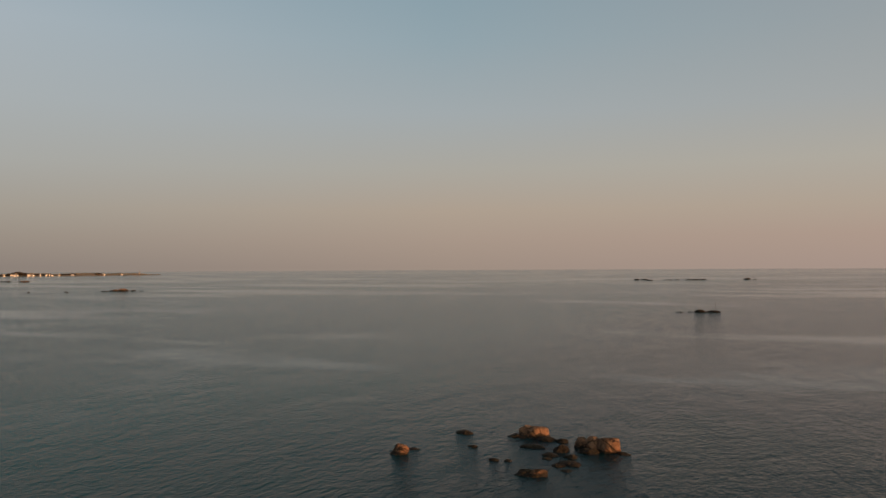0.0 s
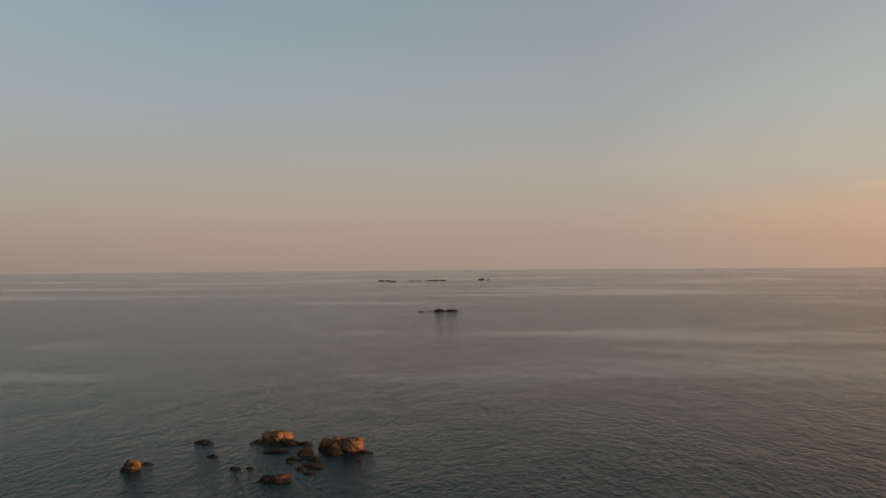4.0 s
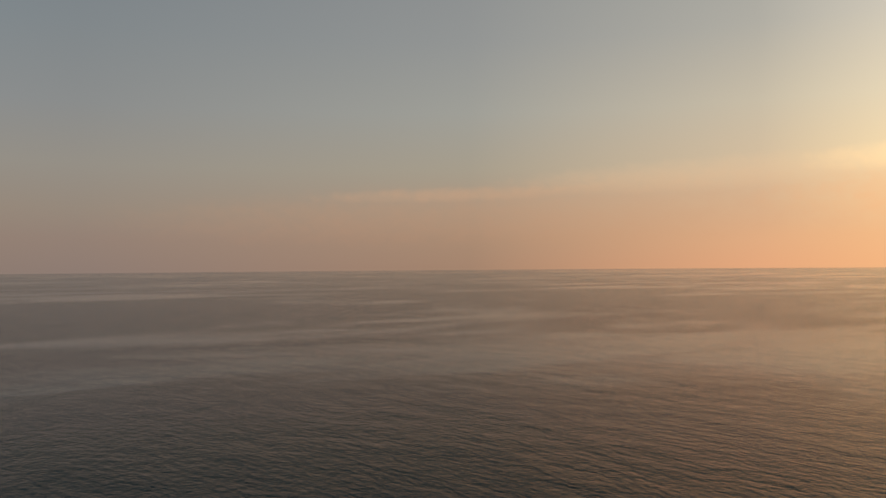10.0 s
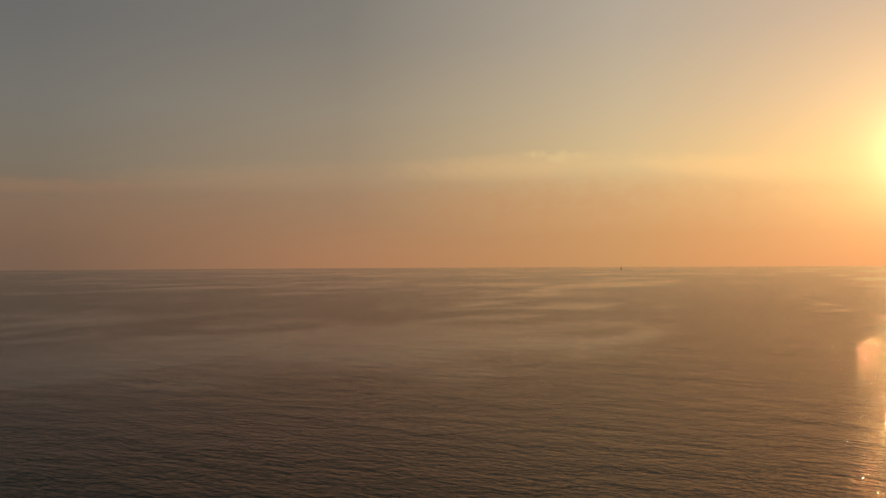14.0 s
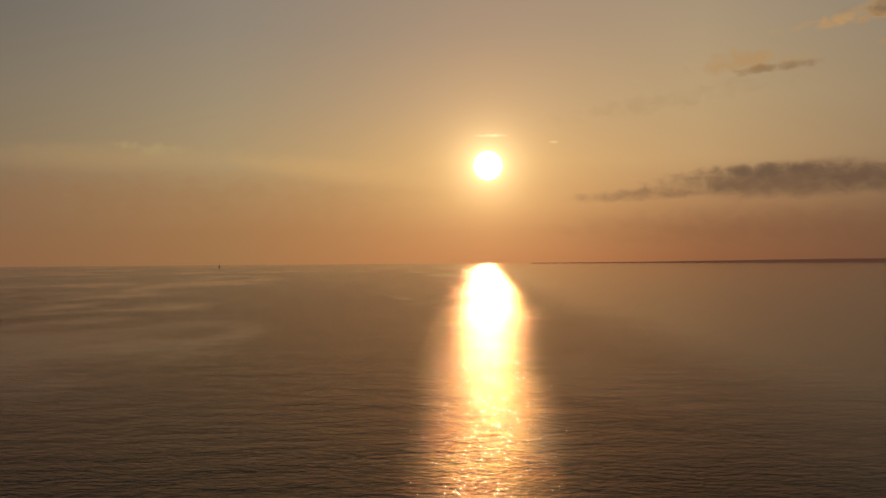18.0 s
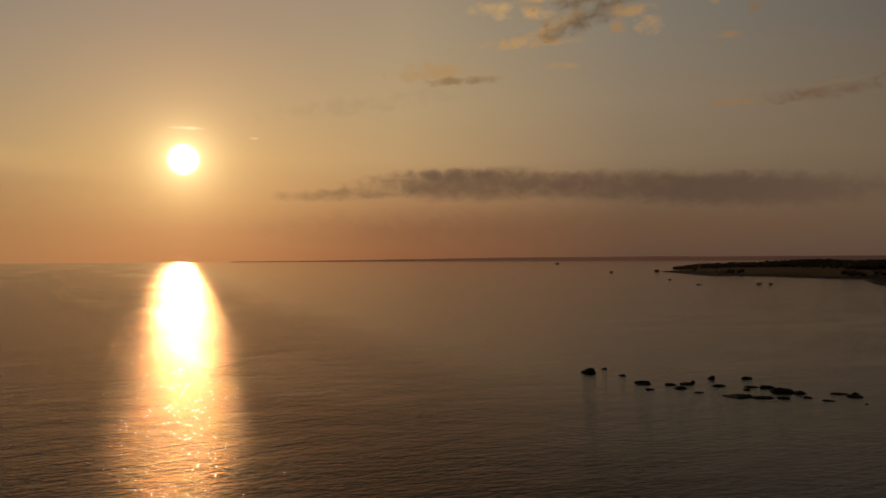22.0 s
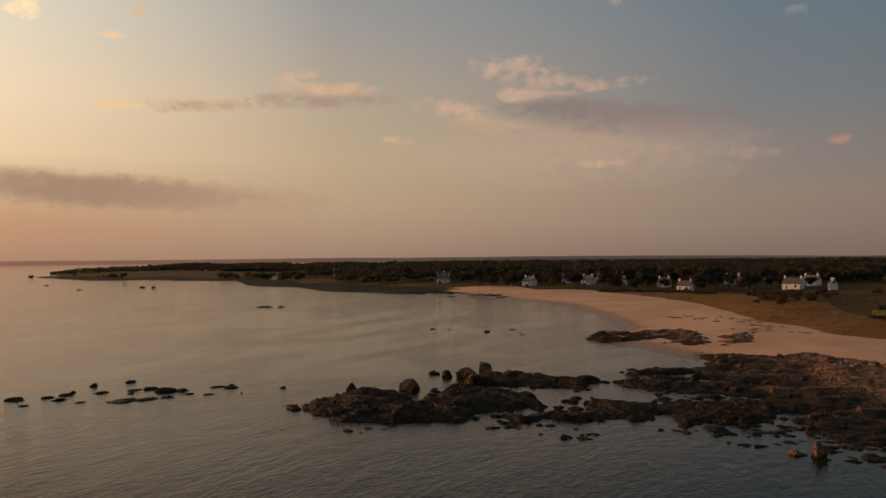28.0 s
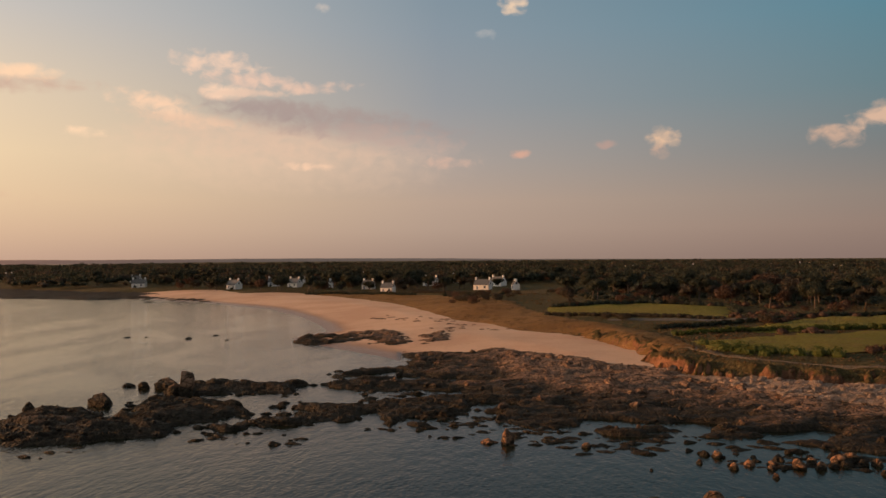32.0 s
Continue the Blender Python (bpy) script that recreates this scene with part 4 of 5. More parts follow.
# ---- landmarks of the reef and the shore ----
SHORE = "rounded brown granite boulder on the dark reef"
G1 = "boulders of the reef"
for x, y, w, d, h, turn, lean in [(138.8, 65.9, 2.6, 3.2, 3.0, 30, -4), (146.0, 70.4, 4.4, 6.4, 2.6, -20, 0), (145.6, 75.0, 2.2, 2.6, 1.9, 10, 0), (128.7, 74.0, 4.4, 5.8, 2.6, -30, 0),
                                  (147.6, 79.0, 2.0, 3.2, 1.1, 0, 0), (121.1, 82.3, 2.0, 2.2, 2.3, 0, 8), (150.0, 63.0, 3.4, 5.0, 1.9, -20, 0), (133.0, 66.0, 2.4, 4.6, 1.7, 0, 0), (116.5, 70.0, 3.0, 5.0, 1.5, 10, 0), (104.5, 83.0, 1.4, 3.0, 0.9, 0, 0)]:
    boulder(x, y, -0.3, w * 0.9, d * 0.9, h * 0.9, turn, SHORE, G1, lean=lean, kinds=ROCKY)
boulder(138.6, 63.3, -0.1, 2.3, 3.0, 4.4, 12, "tall squared block of granite standing on the reef", G1, mesh=block_mesh(3), lean=3)
slabs = 0
while slabs < 330:
    x, y = rng.uniform(98, 158), rng.uniform(10, 88)
    d = max(float(inside_by(p, np.array([x]), np.array([y]))[0]) for p in REEFS)
    if d < -2.4 or (d < 0.3 and rng.random() < 0.4):
        continue
    big = d > 0.3 and slabs % 5 == 0
    w = rng.uniform(1.8, 4.4) if big else rng.uniform(0.8, 2.8)
    z = float(rock_height(np.array([x]), np.array([y]))[0])
    (boulder if big else loose)(x, y, max(z - 0.75, -0.5), w * rng.uniform(0.45, 0.7), w, w * rng.uniform(0.08, 0.16) + 0.7, rng.uniform(-30, 30), SHORE if big else "dark weedy rock of the tidal reef", G1, kinds=ROCKY if big and rng.random() < 0.7 else WEEDY)
    slabs += 1
# stones along the water's edge in front of the shelf
FRONT = [(105.5, 83.0, 2.2, 0.8), (94.6, 65.0, 2.2, 1.0), (97.0, 63.3, 2.4, 0.8), (99.5, 61.3, 2.6, 0.5), (104.9, 47.2, 2.2, 1.1), (106.1, 45.4, 2.4, 0.9), (103.2, 40.9, 1.0, 0.4), (103.9, 39.5, 1.3, 0.7), (109.6, 40.2, 1.8, 0.9),
         (103.3, 35.8, 1.7, 1.3), (103.9, 33.3, 2.6, 0.9), (106.8, 33.0, 2.2, 0.9), (109.0, 36.1, 1.0, 0.6), (113.0, 25.0, 1.5, 0.6), (113.9, 23.1, 2.2, 0.7), (113.1, 21.5, 2.0, 0.9), (115.1, 15.9, 2.8, 0.9), (109.1, 13.7, 2.0, 1.0),
         (108.9, 11.7, 2.2, 0.8), (111.3, 10.0, 1.8, 0.6), (117.1, 8.8, 1.6, 0.6), (116.8, 2.1, 3.0, 1.0), (105.9, 1.1, 2.8, 0.9), (104.7, -10.3, 3.4, 0.8), (105.0, -13.9, 3.0, 1.0), (108.0, -2.0, 3.2, 0.9), (110.0, 4.0, 3.0, 0.9)]
for x, y, w, h in FRONT:
    for q in range(3):
        px, py, pw = x + rng.gauss(0, 0.8) * (q > 0), y + rng.gauss(0, 1.6) * (q > 0), w * (0.85 if q == 0 else rng.uniform(0.3, 0.6))
        (boulder if q == 0 else loose)(px, py, -0.35, pw * 0.6, pw * 1.25, (h * 0.4 + 0.28) * (1 if q == 0 else 0.8), rng.uniform(-30, 30), "wet dark stone in the shallows below the shelf", "stones in the shallows", kinds=WEEDY)
# weedy rocks that break up the shelf's edge
k = 0
while k < 260:
    x, y = rng.uniform(96, 175), rng.uniform(-40, 44)
    d = float(inside_by(SHELF, np.array([x]), np.array([y]))[0])
    if not -3.0 < d < 5.0:
        continue
    w = rng.uniform(1.0, 3.6)
    loose(x, y, -0.4, w * 0.6, w * 1.1, rng.uniform(0.5, 0.78), rng.uniform(-25, 25), "weedy dark rock at the edge of the shelf", "rocks along the shelf", kinds=WEEDY)
    k += 1
boulder(106.3, 4.8, -0.4, 1.7, 1.9, 2.4, 20, "pointed pale orange boulder standing in the shallows", "stones in the shallows", mesh=STONES[3], lean=6)
boulder(106.6, 7.4, -0.4, 1.6, 2.6, 1.0, 10, "low brown stone in the shallows", "stones in the shallows")
for x, y, w in [(283, 38, 9), (276, 30, 6), (262, 20, 7), (250, 26, 6), (300, 58, 8), (246, 12, 5), (292, 47, 6)]:
    for q in range(6):
        px, py, pw = x + rng.gauss(0, w * 0.35), y + rng.gauss(0, w * 0.6), w * rng.uniform(0.15, 0.55)
        (boulder if q == 0 else loose)(px, py, ground_at(px, py) - 0.3, pw * 0.6, pw, 0.62, rng.uniform(-20, 20), "flat dark rock lying bare in the beach sand", "rocks in the beach", kinds=ROCKY)
PILE = [(96.0, -21.6, 2.0), (95.9, -25.9, 1.7), (96.0, -27.2, 1.3), (96.6, -29.2, 2.4), (96.6, -31.6, 2.3), (99.4, -34.6, 3.0), (97.6, -26.4, 2.2), (92.4, -25.3, 1.5), (98.0, -18.2, 1.5), (94.4, -12.0, 0.9), (94.6, -37.8, 1.6), (105.0, -5.4, 1.9),
        (97.6, -23.8, 1.9), (98.6, -29.6, 2.0), (99.6, -31.6, 1.8), (101.2, -36.6, 2.6), (98.6, -38.6, 2.2)]
for x, y, w in PILE:
    w *= 0.68
    boulder(x, y, -0.35, w, w * rng.uniform(0.8, 1.0), w * 0.55 + 0.3, rng.uniform(0, 180), "rounded orange boulder of a pile at the water's edge", "boulder pile", kinds=ROUND)
for k in range(24):
    x, y = rng.uniform(97.0, 104), rng.uniform(-48, -19)
    w = rng.uniform(0.6, 1.8)
    boulder(x, y, -0.3, w, w * 0.9, w * 0.55 + 0.2, rng.uniform(0, 180), "dark weedy stone between the boulders of a pile", "boulder pile", kinds=ROUND if rng.random() < 0.25 else WEEDY)
for x, y, w, h in [(82.8, -16.4, 2.4, 1.3), (82.4, -18.8, 2.2, 1.0), (83.6, -10.6, 1.6, 0.4)]:
    boulder(x, y, -0.5, w, w * 0.9, h + 0.3, rng.uniform(0, 90), "orange boulder in the shallows off the pile", "boulder pile", kinds=ROUND)
k = 0
while k < 120:
    x, y = rng.uniform(103, 200), rng.uniform(-60, 30)
    d = float(inside_by(PLATFORM, np.array([x]), np.array([y]))[0])
    if d < 1 or (d > 14 and rng.random() < 0.5):
        continue
    z = float(rock_height(np.array([x]), np.array([y]))[0])
    if z < 0.1:
        continue
    w = rng.choice((0.7, 0.9, 1.1, 1.4, 1.8, 2.6))
    (boulder if k < 34 else loose)(x, y, z - 0.35, w, w * rng.uniform(0.6, 0.9), w * rng.uniform(0.3, 0.45) + 0.3, rng.uniform(0, 180), "weathered brown granite block on the rock shelf", "blocks on the shelf", kinds=ROCKY)
    k += 1

for label, (verts, faces, mat) in LOOSE.items():
    tagged(mesh_object("loose_rocks", np.concatenate(verts).tolist(), np.concatenate(faces).tolist(), mat), label + " among many", "rocks", kind="stuff")


# loose stones too many to count
def strew(many, box_, height, mat, label, seed, sizes):
    r = random.Random(seed)
    xs = np.array([r.uniform(box_[0], box_[1]) for _ in range(many * 5)])
    ys = np.array([r.uniform(box_[2], box_[3]) for _ in range(many * 5)])
    zs = height(xs, ys)
    ok = (zs > -0.2) & (zs < 4.5) & (beach_height(xs, ys) < zs) & (land_height(xs, ys) < zs + 0.2)
    bm = bmesh.new()
    bmesh.ops.create_icosphere(bm, subdivisions=1, radius=1.0)
    bm.verts.index_update()
    round_ = [v.co.copy() for v in bm.verts]
    sides = [tuple(v.index for v in f.verts) for f in bm.faces]
    bm.free()
    verts, faces = [], []
    for x, y, z in list(zip(xs[ok].tolist(), ys[ok].tolist(), zs[ok].tolist()))[:many]:
        w, f, g, n = r.choice(sizes), r.uniform(0.6, 1.5), r.uniform(0.4, 0.8), len(verts)
        for c in round_:
            q = c * w * r.uniform(0.72, 1.18)
            verts.append((x + q.x, y + q.y * f, z + q.z * g + 0.05))
        faces += [tuple(n + i for i in t) for t in sides]
    tagged(mesh_object("loose_stones", verts, faces, mat), label, "stones", kind="stuff")


strew(1500, (98, 205, -80, 84), rock_height, M_ROCK, "loose brown stones strewn over the rock shelf", 9, (0.15, 0.2, 0.25, 0.3, 0.45))
strew(900, (118, 150, -90, -28), pebble_height, M_PEBBLE, "pale rubble fallen below the earth bank", 10, (0.15, 0.2, 0.3, 0.5, 0.7))

# ---- trees ----
def sprays_over(seed, centres, per, size, squash):
    """Leaf sprays on many crowns at once: centres are rows of x, y, z, radius."""
    g = np.random.default_rng(seed)
    c = np.repeat(np.asarray(centres, float), per, 0)
    v = g.normal(size=(len(c), 3)) + (0, 0, 0.35)
    v /= np.linalg.norm(v, axis=1)[:, None]
    mid = c[:, :3] + v * c[:, 3:] * g.uniform(0.7, 1.05, (len(c), 1)) * (1, 1, squash)
    a = g.normal(size=(len(c), 3))
    a /= np.linalg.norm(a, axis=1)[:, None]
    b = np.cross(a, v)
    b /= np.linalg.norm(b, axis=1)[:, None] + 1e-6
    k = c[:, 3:] * size * g.uniform(0.6, 1.4, (len(c), 1))
    verts = np.stack([mid + a * k, mid + b * k * 0.7 + v * k * 0.3, mid - a * k, mid - b * k * 0.7 - v * k * 0.2], 1).reshape(-1, 3)
    return verts.tolist(), np.arange(len(verts)).reshape(-1, 4).tolist()


def lumps(r, lobes, verts, faces, share, squash):
    """Dense inner foliage: one knobbly lump in each lobe."""
    for cx, cy, cz, rad in lobes:
        n, rows_, cols = len(verts), 4, 6
        for i in range(rows_ + 1):
            for j in range(cols):
                e, a = math.pi * (i / rows_ - 0.5), math.tau * j / cols
                q = rad * share * r.uniform(0.8, 1.15)
                verts.append((cx + q * math.cos(e) * math.cos(a), cy + q * math.cos(e) * math.sin(a), cz + q * math.sin(e) * squash))
        faces += [(n + i * cols + j, n + i * cols + (j + 1) % cols, n + (i + 1) * cols + (j + 1) % cols, n + (i + 1) * cols + j) for i in range(rows_) for j in range(cols)]


def leaf_cards(r, lobes, count, size, squash=0.8):
    """Many small leaf sprays on the outside of some lobes."""
    verts, faces = [], []
    for _ in range(count):
        cx, cy, cz, rad = lobes[r.randrange(len(lobes))]
        v = Vector((r.gauss(0, 1), r.gauss(0, 1), r.gauss(0.15, 1))).normalized() * rad * r.uniform(0.72, 1.06)
        c = Vector((cx, cy, cz)) + Vector((v.x, v.y, v.z * squash))
        a = Vector((r.gauss(0, 1), r.gauss(0, 1), r.gauss(0, 0.7))).normalized()
        b = a.cross(v.normalized() + Vector((0.1, 0, 0.2))).normalized()
        s = size * r.uniform(0.6, 1.3)
        n = len(verts)
        verts += [tuple(c + a * s), tuple(c + b * s * 0.7 + v * 0.06), tuple(c - a * s), tuple(c - b * s * 0.7 - v * 0.04)]
        faces += [(n, n + 1, n + 2, n + 3)]
    return verts, faces


def tube(verts, faces, a, b, ra, rb, sides=6):
    axis = (Vector(b) - Vector(a)).normalized()
    u = axis.orthogonal().normalized()
    w = axis.cross(u)
    n = len(verts)
    for p, r in ((a, ra), (b, rb)):
        verts += [tuple(Vector(p) + (u * math.cos(k * math.tau / sides) + w * math.sin(k * math.tau / sides)) * r) for k in range(sides)]
    faces += [(n + k, n + (k + 1) % sides, n + sides + (k + 1) % sides, n + sides + k) for k in range(sides)]
    faces += [tuple(n + sides + k for k in range(sides))]


def tree(seed, high, wide, leaf, label, trunk_share=0.3, sprays=800, category="tree"):
    r = random.Random(seed)
    base = tagged(new("tree"), label, category, "trees behind the beach")
    tv, tf, lobes = [], [], []
    top_ = high * trunk_share
    bend = (r.uniform(-0.5, 0.5), r.uniform(-0.5, 0.5), top_)
    tube(tv, tf, (0, 0, -0.6), bend, 0.035 * high, 0.024 * high)
    for k in range(7):
        a = k * 2.4 + r.uniform(-0.4, 0.4)
        reach = wide * r.uniform(0.18, 0.36) if k else 0
        end = (bend[0] + math.cos(a) * reach, bend[1] + math.sin(a) * reach, high * r.uniform(0.5, 0.8) if k else high * 0.8)
        tube(tv, tf, bend, end, 0.02 * high, 0.007 * high, 5)
        lobes.append((end[0], end[1], end[2], wide * r.uniform(0.2, 0.3)))
    mesh_object("trunk", tv, tf, M_BARK, base)
    cv, cf = leaf_cards(r, lobes, sprays * 2, 0.026 * wide + 0.06)
    if leaf != M_BARE:
        lumps(r, lobes, cv, cf, 0.66, 0.8)
    mesh_object("crown", cv, cf, leaf, base, smooth=True)
    return base


def shrub(seed, wide, high, leaf, label, name="shrub", sprays=420):
    r = random.Random(seed)
    base = tagged(new(name), label, name, "shrubs on the cliff top")
    sv, sf, lobes = [], [], []
    for k in range(5):
        a, q = r.uniform(0, 6.28), wide * r.uniform(0.05, 0.3)
        p = (math.cos(a) * q, math.sin(a) * q, high * r.uniform(0.4, 0.6))
        tube(sv, sf, (p[0] * 0.3, p[1] * 0.3, -0.3), p, 0.06, 0.03, 4)
        lobes.append((*p, high * r.uniform(0.35, 0.5)))
    mesh_object("stem", sv, sf, M_BARK, base)
    verts, faces = leaf_cards(r, [(x, y, z, max(q, wide * 0.24)) for x, y, z, q in lobes], sprays, 0.035 * wide + 0.06, high / wide * 1.5)
    mesh_object("foliage", verts, faces, leaf, base)
    return base


HOUSES = [(543, 207, 12, 7.6, 60), (562, 184, 10, 6.5, 95), (540, 162, 11, 7, 62), (580, 166, 5.5, 4.6, 10), (524, 132.6, 5.5, 4.6, 8), (502, 102, 9, 6, 70), (460, 82, 9.5, 6, 72), (615, 120, 11, 7, 100), (550, 67, 12, 7, 64),
          (608, 52, 11, 7, 95), (472.6, 26.6, 12, 7, 68), (525, 19, 12, 7, 50), (464, 7, 5.8, 5, 12), (567, 290, 12, 7, 98), (738, 513, 12, 7, 70), (700, 150, 11, 7, 75), (690, 98, 10, 6.5, 95), (640, 330, 10, 6.5, 90),
          (760, 60, 11, 7, 80), (930, -120, 13, 8, 100), (1020, -300, 13, 8, 75), (900, -340, 11, 7, 95), (1150, -390, 15, 8, 85), (1080, -220, 11, 7, 110), (690, 560, 10, 6.5, 80), (870, -395, 11, 7, 100), (760, -330, 10, 7, 70)]
FIELDS = [[(277, -6), (250, -58), (292, -70), (312, -40), (300, -8)], [(172, -38), (188, -36), (200, -66), (206, -100), (176, -100), (165, -66)], [(215, -50), (238, -80), (246, -104), (226, -104), (208, -66)]]
TREES = [tree(1, 9, 9, M_LEAF, "dark evergreen tree with a dense crown behind the beach"), tree(2, 11, 8, M_LEAF, "tall dark pine with a bare trunk", 0.5, 700), tree(3, 8, 9, M_LEAF_B, "broad bronze-leaved tree in evening light"),
         tree(4, 10, 10, M_LEAF, "large dark rounded evergreen tree"), tree(5, 7, 7, M_LEAF_B, "small brown-leaved tree behind the beach"), tree(6, 12, 9, M_LEAF, "tall dark cypress-like evergreen", 0.42, 800), tree(7, 7.5, 8, M_BARE, "bare reddish tree in evening light", 0.3, 700)]
SHRUBS = [shrub(11, 4.5, 2.4, M_LEAF_B, "low brown thicket on the cliff top"), shrub(12, 5, 2.8, M_BARE, "bare reddish shrub on the cliff top"), shrub(13, 4, 2.0, M_LEAF, "dark green shrub in the coastal grass")]


def clear_of(x, y, margin=3.0):
    if any(math.hypot(x - h[0], y - h[1]) < 9 for h in HOUSES):
        return False
    return all(float(inside_by(f, np.array([x]), np.array([y]))[0]) < -margin for f in FIELDS)


placed_first = set()


def plant(proto, x, y, size):
    z = ground_at(x, y)
    m = pose(x, y, z, 0, 0, rng.uniform(0, 360)) @ Matrix.Scale(size, 4)
    if proto.name not in placed_first:
        placed_first.add(proto.name)
        proto.matrix_world = m
        return proto
    ob = copy_thing(proto, pose(0, 0, 0))
    ob.matrix_world = m
    return ob


def land_by(x, y):
    return float(inside_by(LAND, np.array([x]), np.array([y]))[0])


count = 0
while count < 330:
    if count % 5 < 2:
        a, r = radians(rng.uniform(90.5, 118)), rng.uniform(296, 430)
    else:
        a, r = radians(rng.uniform(44, 96)), rng.triangular(420, 700, 500)
    x, y = r * math.sin(a), r * math.cos(a)
    d = land_by(x, y)
    # the woods keep back from the beach; a denser stand lies beyond the near field
    if d < (5 if y > 200 else 12 if y > 100 else 26) or not clear_of(x, y) or (r < 430 and y > -8) or (r < 318 and y > -70):
        continue
    if fbm(np.array([x / 45]), np.array([y / 45]), 2, 90)[0] < 0.36:
        continue
    # keep the view of the houses open
    if any(0 < h[0] - x < 45 and abs(y - h[1] * x / h[0]) < 8 for h in HOUSES[:15]):
        continue
    plant(TREES[rng.randrange(7)], x, y, rng.uniform(0.65, 1.1))
    count += 1
count = 0
while count < 130:
    x, y = rng.uniform(170, 420), rng.uniform(-170, 45)
    d = land_by(x, y)
    if d < 9 or not clear_of(x, y, 1.0) or (x < 215 and y > -36) or (y > -10 and x < 330) or (x < 190 and y > -70) or (x < 250 and y > -62):
        continue
    if fbm(np.array([x / 25]), np.array([y / 25]), 2, 95)[0] < 0.47:
        continue
    plant(SHRUBS[rng.choice((0, 0, 1, 1, 2))], x, y, rng.uniform(0.7, 1.5))
    count += 1
def hedge(points, wide, high, leaf, label, name="hedge"):
    """A continuous hedge along a line, its foliage following the ground."""
    r = random.Random(len(points) * 31 + int(abs(points[0][0])))
    lobes = []
    for (xa, ya), (xb, yb) in zip(points, points[1:]):
        many = max(2, int(math.hypot(xb - xa, yb - ya) / (wide * 0.32)))
        for k in range(many):
            f = k / many
            x, y = xa + (xb - xa) * f + r.uniform(-0.25, 0.25) * wide, ya + (yb - ya) * f + r.uniform(-0.25, 0.25) * wide
            h = high * r.uniform(0.7, 1.15)
            lobes.append((x, y, ground_at(x, y) + h * 0.3, max(h * 0.62, wide * 0.34)))
    base = tagged(new(name), label, name, "hedges between the fields")
    verts, faces = leaf_cards(r, lobes, 90 * len(lobes), 0.22, 0.85)
    lumps(r, lobes, verts, faces, 0.74, 0.85)
    mesh_object("foliage", verts, faces, leaf, base)
    sv, sf = [], []
    for x, y, z, q in lobes[::2]:
        tube(sv, sf, (x, y, z - q - 0.4), (x + 0.2, y, z), 0.07, 0.03, 4)
    mesh_object("stem", sv, sf, M_BARK, base)
    return base


hedge([(178, -37), (170, -44), (163, -52), (160, -60)], 5.0, 1.5, M_LEAF_C, "bright yellow-green gorse belt beside the cliff path", "gorse_belt")
hedge([(170, -38), (163, -46)], 3.5, 1.2, M_LEAF_C, "low yellow-green gorse edge beside the path", "gorse_belt")
hedge([(206, -36), (212, -60), (210, -84), (204, -106)], 2.6, 1.7, M_LEAF_C, "trimmed green hedge between two pastures")
hedge([(222, -34), (236, -62), (246, -80), (252, -108)], 3.0, 1.6, M_LEAF, "dark hedge with a ditch between two pastures")
hedge([(246, -58), (262, -30), (276, -4)], 3.0, 1.4, M_LEAF_B, "low dark hedge in front of the pasture")
hedge([(262, -66), (294, -72), (312, -44), (302, -8)], 4.0, 2.4, M_LEAF, "tall dark hedge behind the pasture")
hedge([(166, -66), (176, -84), (184, -112)], 3.5, 1.6, M_BARE, "reddish bramble hedge at the pasture's end")

hedge([(428, 62), (447, 84), (462, 108), (474, 136)], 3.5, 2.0, M_LEAF, "dark hedge along the gardens behind the dune")
hedge([(404, 22), (432, 40), (452, 66)], 3.5, 2.2, M_LEAF_B, "brown thorn hedge behind the dune")
for k in range(16):
    x, y = 396 + rng.gauss(0, 14), -118 + rng.gauss(0, 12)
    plant(TREES[6], x, y, rng.uniform(0.9, 1.35))

# trees close round the houses
for h in HOUSES[:14]:
    for s in (-1, 1):
        if rng.random() < 0.8:
            plant(TREES[rng.choice((0, 2, 3, 4))], h[0] + rng.uniform(2, 9), h[1] + s * rng.uniform(8.5, 13), rng.uniform(0.55, 0.85))
    if rng.random() < 0.6:
        plant(SHRUBS[rng.choice((0, 2))], h[0] - rng.uniform(7, 10), h[1] + rng.uniform(-6, 6), rng.uniform(0.7, 1.1))

# scrub: low tufts and brambles, past counting
def scrub(leaf, many, label, seed, box_, low, high, sizes, edge=3.0):
    r = random.Random(seed)
    verts, faces, made = [], [], 0
    xs = np.array([r.uniform(box_[0], box_[1]) for _ in range(many * 4)])
    ys = np.array([r.uniform(box_[2], box_[3]) for _ in range(many * 4)])
    ok = (inside_by(LAND, xs, ys) > edge) & (fbm(xs / 18, ys / 18, 3, seed) > low) & (np.hypot(xs, ys) < high)
    for f in FIELDS:
        ok &= inside_by(f, xs, ys) < -1
    zs = land_height(xs, ys)
    for x, y, z in zip(xs[ok], ys[ok], zs[ok]):
        if made >= many:
            break
        made += 1
        w = r.choice(sizes)
        lobes = [(float(x), float(y), float(z) + w * 0.15, w * 0.55)]
        v, f = leaf_cards(r, lobes, 14, w * 0.14 + 0.05, 0.6)
        lumps(r, lobes, v, f, 0.85, 0.6)
        n = len(verts)
        verts += v
        faces += [tuple(k + n for k in q) for q in f]
    tagged(mesh_object("scrub", verts, faces, leaf, smooth=True), label, "scrub", kind="stuff")


